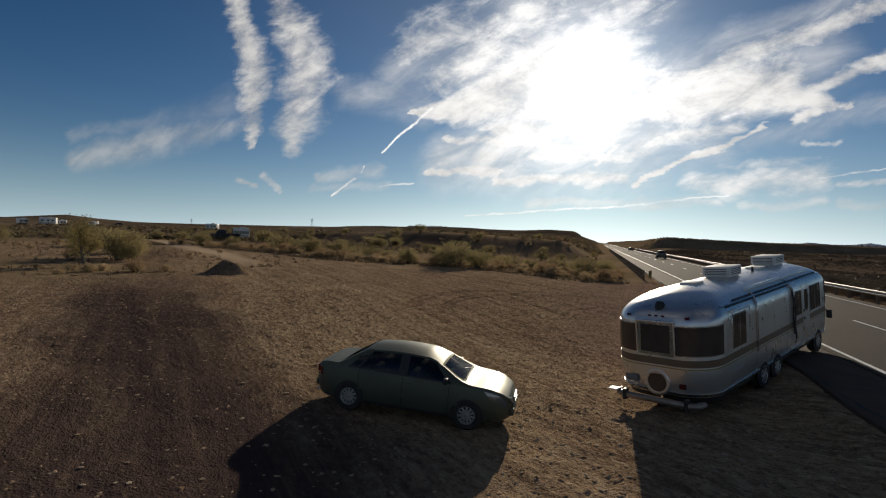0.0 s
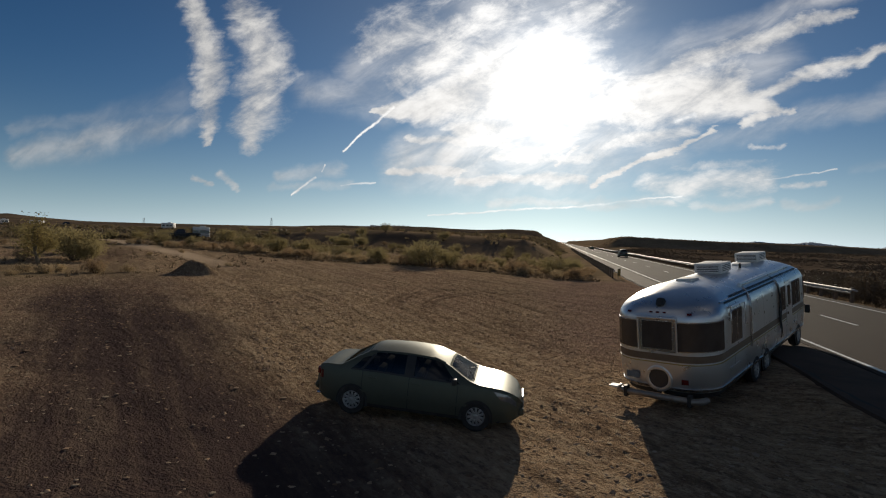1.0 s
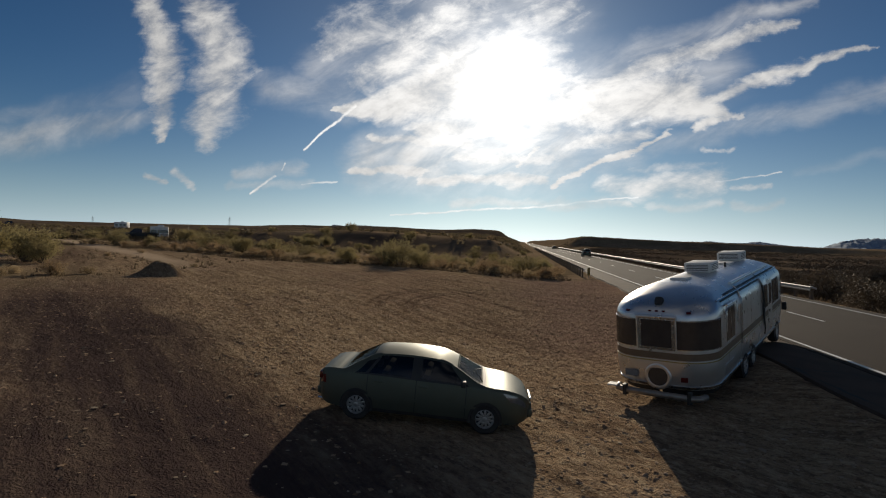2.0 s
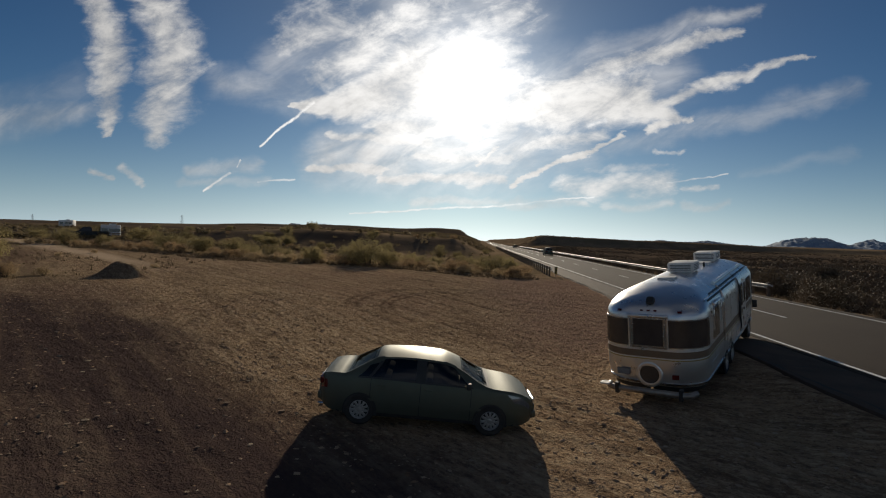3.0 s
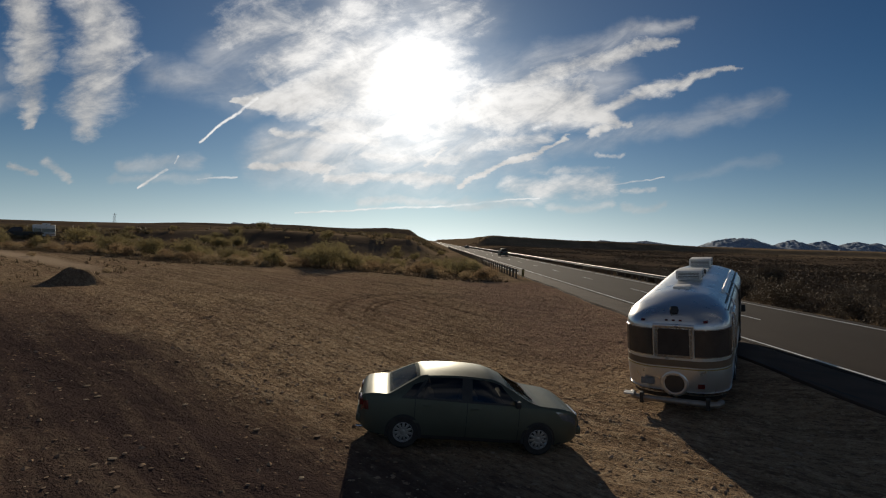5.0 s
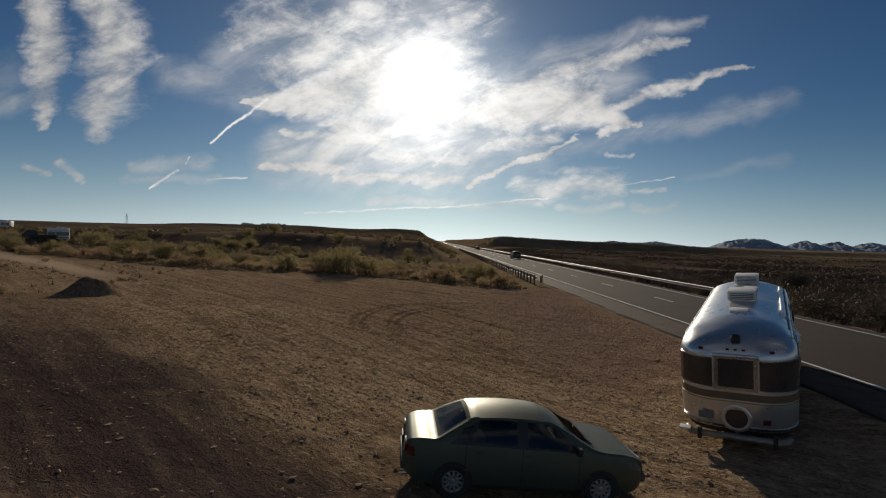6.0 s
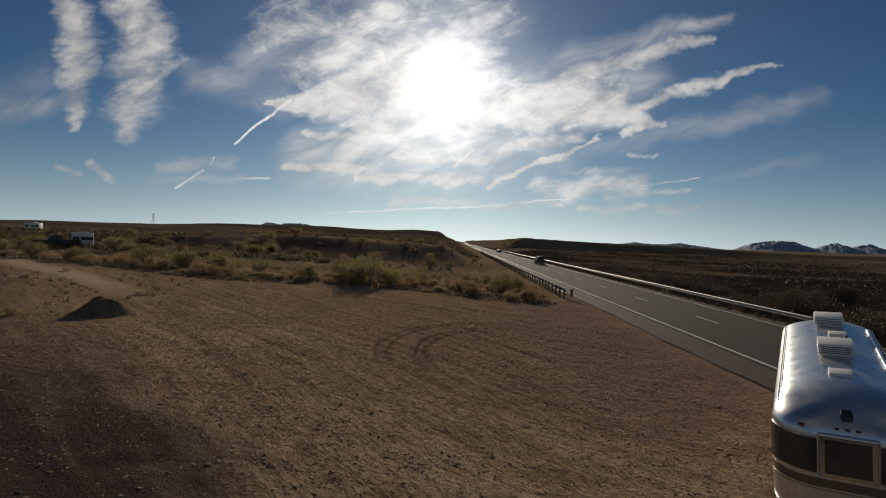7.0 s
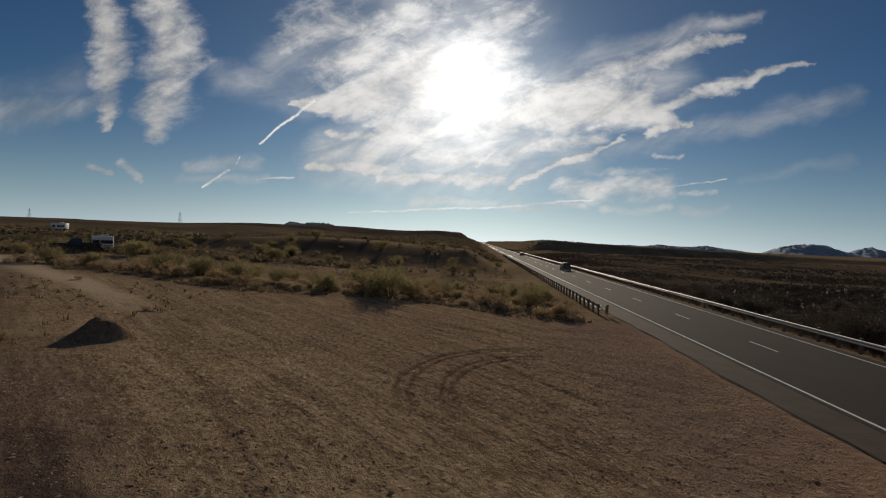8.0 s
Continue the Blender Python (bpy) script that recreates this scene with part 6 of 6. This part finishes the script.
def build_pickup(at):
    """A pickup with a bonnet, a tapered cab and an open bed; it faces -x."""
    ob = thing("pickup_truck", "dark pickup truck parked in front of a white trailer", "truck", at=at)
    bm = bmesh.new()
    box(bm, -1.85, 0, 0.80, 1.75, 1.80, 0.58, 0.14)
    box(bm, -0.25, 0, 0.78, 1.9, 1.85, 0.62, 0.06)
    body = part("body", bm, M["black"], ob, "dark bonnet and doors", True)
    bm = bmesh.new()
    for y in (-0.87, 0.87):
        box(bm, 1.70, y, 0.88, 2.05, 0.10, 0.56, 0.03)
    box(bm, 2.68, 0, 0.88, 0.10, 1.80, 0.56, 0.03)
    box(bm, 1.70, 0, 0.64, 2.05, 1.70, 0.08, 0.01)
    part("bed", bm, M["black"], ob, "open cargo bed", True)
    bm = bmesh.new()
    low = [(-1.15, -0.84), (0.66, -0.84), (0.66, 0.84), (-1.15, 0.84)]
    top = [(-0.55, -0.68), (0.52, -0.68), (0.52, 0.68), (-0.55, 0.68)]
    a, b = [bm.verts.new((x, y, 1.08)) for x, y in low], [bm.verts.new((x, y, 1.72)) for x, y in top]
    bm.faces.new(b)
    bm.faces.new(a[::-1])
    for k in range(4):
        bm.faces.new((a[k], a[(k + 1) % 4], b[(k + 1) % 4], b[k]))
    bmesh.ops.bevel(bm, geom=list(bm.edges), offset=0.06, segments=2, affect="EDGES")
    cab = part("cab", bm, M["dark_glass"], ob, "dark glazed cab", True)
    bm = bmesh.new()
    box(bm, -0.02, 0, 1.735, 1.0, 1.30, 0.05, 0.02)
    part("cab_roof", bm, M["black"], cab)
    for x, mat in ((-2.75, M["chrome"]), (2.78, M["dull_steel"])):
        bm = bmesh.new()
        box(bm, x, 0, 0.58, 0.12, 1.75, 0.18, 0.04)
        part("bumper", bm, mat, ob, "", True)
    for y in (-0.66, 0.66):
        bm = bmesh.new()
        box(bm, -2.72, y, 0.86, 0.06, 0.30, 0.18, 0.02)
        part("headlamp", bm, M["lamp_glass"], ob)
    for x in (-1.75, 1.75):
        for y in (-0.82, 0.82):
            tyre = part("tyre", lathe(bmesh.new(), [(0.001, -0.12), (0.33, -0.12), (0.38, -0.07), (0.38, 0.07), (0.33, 0.12), (0.001, 0.12)], 18), M["rubber"], ob)
            tyre.matrix_local = pose(x, y, 0.38, 0, 0, 90)
    return ob


def on_ground(x, y, turn):
    return pose(x, y, gz(x, y), 0, 0, turn)


build_trailer("white box trailer parked among desert scrub", on_ground(-66.3, 79.5, 38), 2.6, 2.15, 1.9, M["white_plastic"])
build_pickup(on_ground(-68.6, 77.6, 38))
build_trailer("small white trailer far off in the scrub", on_ground(-121.5, 138, 15), 3.4, 2.1, 2.0, M["white_plastic"])
for k, (x, y, turn, long, high) in enumerate(((-196, 143, 40, 5.0, 2.8), (-203, 139, 80, 2.8, 2.2), (-199, 150, 50, 3.4, 2.1), (-196, 160, 10, 3.8, 2.0), (-209, 133, 60, 3.0, 2.3))):
    build_trailer("white travel trailer parked at a far desert camp", on_ground(x, y, turn), long, high, 2.4, M["white_plastic"], "trailers of the camp")
build_pickup(on_ground(-186, 163, -10))


# ---- far pylons and mountains ----
def build_pylon(x, y, high):
    ob = thing("lattice_pylon", "far grey lattice power pylon on the ridge", "pylon", "power pylons")
    ob.location = (x, y, gz(x, y) - 0.5)
    bm = bmesh.new()
    w = high * 0.11
    for sx in (-1, 1):
        for sy in (-1, 1):
            rod(bm, (sx * w, sy * w, 0), (sx * w * 0.15, sy * w * 0.15, high), 0.22, 0.12, 4)
    for k in range(6):
        f0, f1 = k / 6, (k + 1) / 6
        a, b = w * (1 - 0.85 * f0), w * (1 - 0.85 * f1)
        for s in (-1, 1):
            rod(bm, (-a, s * a, high * f0), (b, s * b, high * f1), 0.09, None, 4)
            rod(bm, (s * a, a, high * f0), (s * b, -b, high * f1), 0.09, None, 4)
    part("mast", bm, M["galvanised"], ob)
    for f in (0.78, 0.90):
        bm = bmesh.new()
        rod(bm, (-w * 1.3, 0, high * f), (w * 1.3, 0, high * f), 0.18, None, 4)
        part("cross_arm", bm, M["galvanised"], ob)


build_pylon(-700, 1180, 30)
build_pylon(-1130, 1250, 30)
build_pylon(-1560, 1330, 30)


def build_range(name, x0, x1, y, deep, base, tops, seed, label, mat="mountain"):
    """A far range: tops gives the height of the crest at even steps."""
    nx, ny = 320, 25
    xs = np.linspace(x0, x1, nx)
    crest = np.interp(np.linspace(0, 1, nx), np.linspace(0, 1, len(tops)), tops)
    u = np.linspace(-1, 1, ny)
    X, U = np.meshgrid(xs, u)
    Y = y + U * deep
    rough = fbm(X, Y, abs(x1 - x0) / 9, 5, seed)
    C = np.broadcast_to(crest, X.shape)
    Z = base + (C - base) * np.clip(1 - np.abs(U) ** 1.3, 0, 1) * (1 + 0.18 * rough * (np.abs(U) > 0.03)) + 0.14 * (C - base) * (1 - 2.4 * np.abs(fbm(X, Y, abs(x1 - x0) / 60, 4, seed + 2)))
    verts = np.stack([X.ravel(), Y.ravel(), Z.ravel()], 1)
    i = np.arange(ny - 1)[:, None] * nx + np.arange(nx - 1)[None, :]
    f = np.stack([i, i + 1, i + nx + 1, i + nx], -1).reshape(-1, 4)
    me = bpy.data.meshes.new(name)
    me.from_pydata(verts.tolist(), [], f.tolist())
    me.materials.append(M[mat])
    tagged(new(name, me), label, "mountain range", kind="structure")


build_range("backdrop_range", 1650, 3600, 3200, 260, -20, [-4, 16, 40, 48, 54, 58, 55, 38, 24, 22, 44, 56, 42, 28, 50, 54, 32, 26, 46, 56, 40, 52, 32, 46, 58, 44, 30, 48, 38, 26, 42, 50, 30, 22, 34, 20, 8, 0], 3, "jagged blue-grey mountain range on the horizon")
build_range("backdrop_hills", 700, 1650, 3300, 200, -20, [0, 10, 18, 14, 26, 18, 20, 30, 18, 9, 0], 6, "low far hills on the horizon")
build_range("backdrop_ridge", -1330, -780, 3250, 200, 0, [0, 40, 74, 66, 70, 72, 62, 30, 0], 8, "pale far ridge behind the mesa", "hazed_rock")

# far traffic in its lane
build_saloon(pose(5.4, 118, 0.0) @ Matrix.Diagonal((1.05, 1.0, 1.22, 1)), "dark car driving far off on the highway")
build_saloon(pose(5.5, 230, 0.0), "small far car on the highway near the cutting")
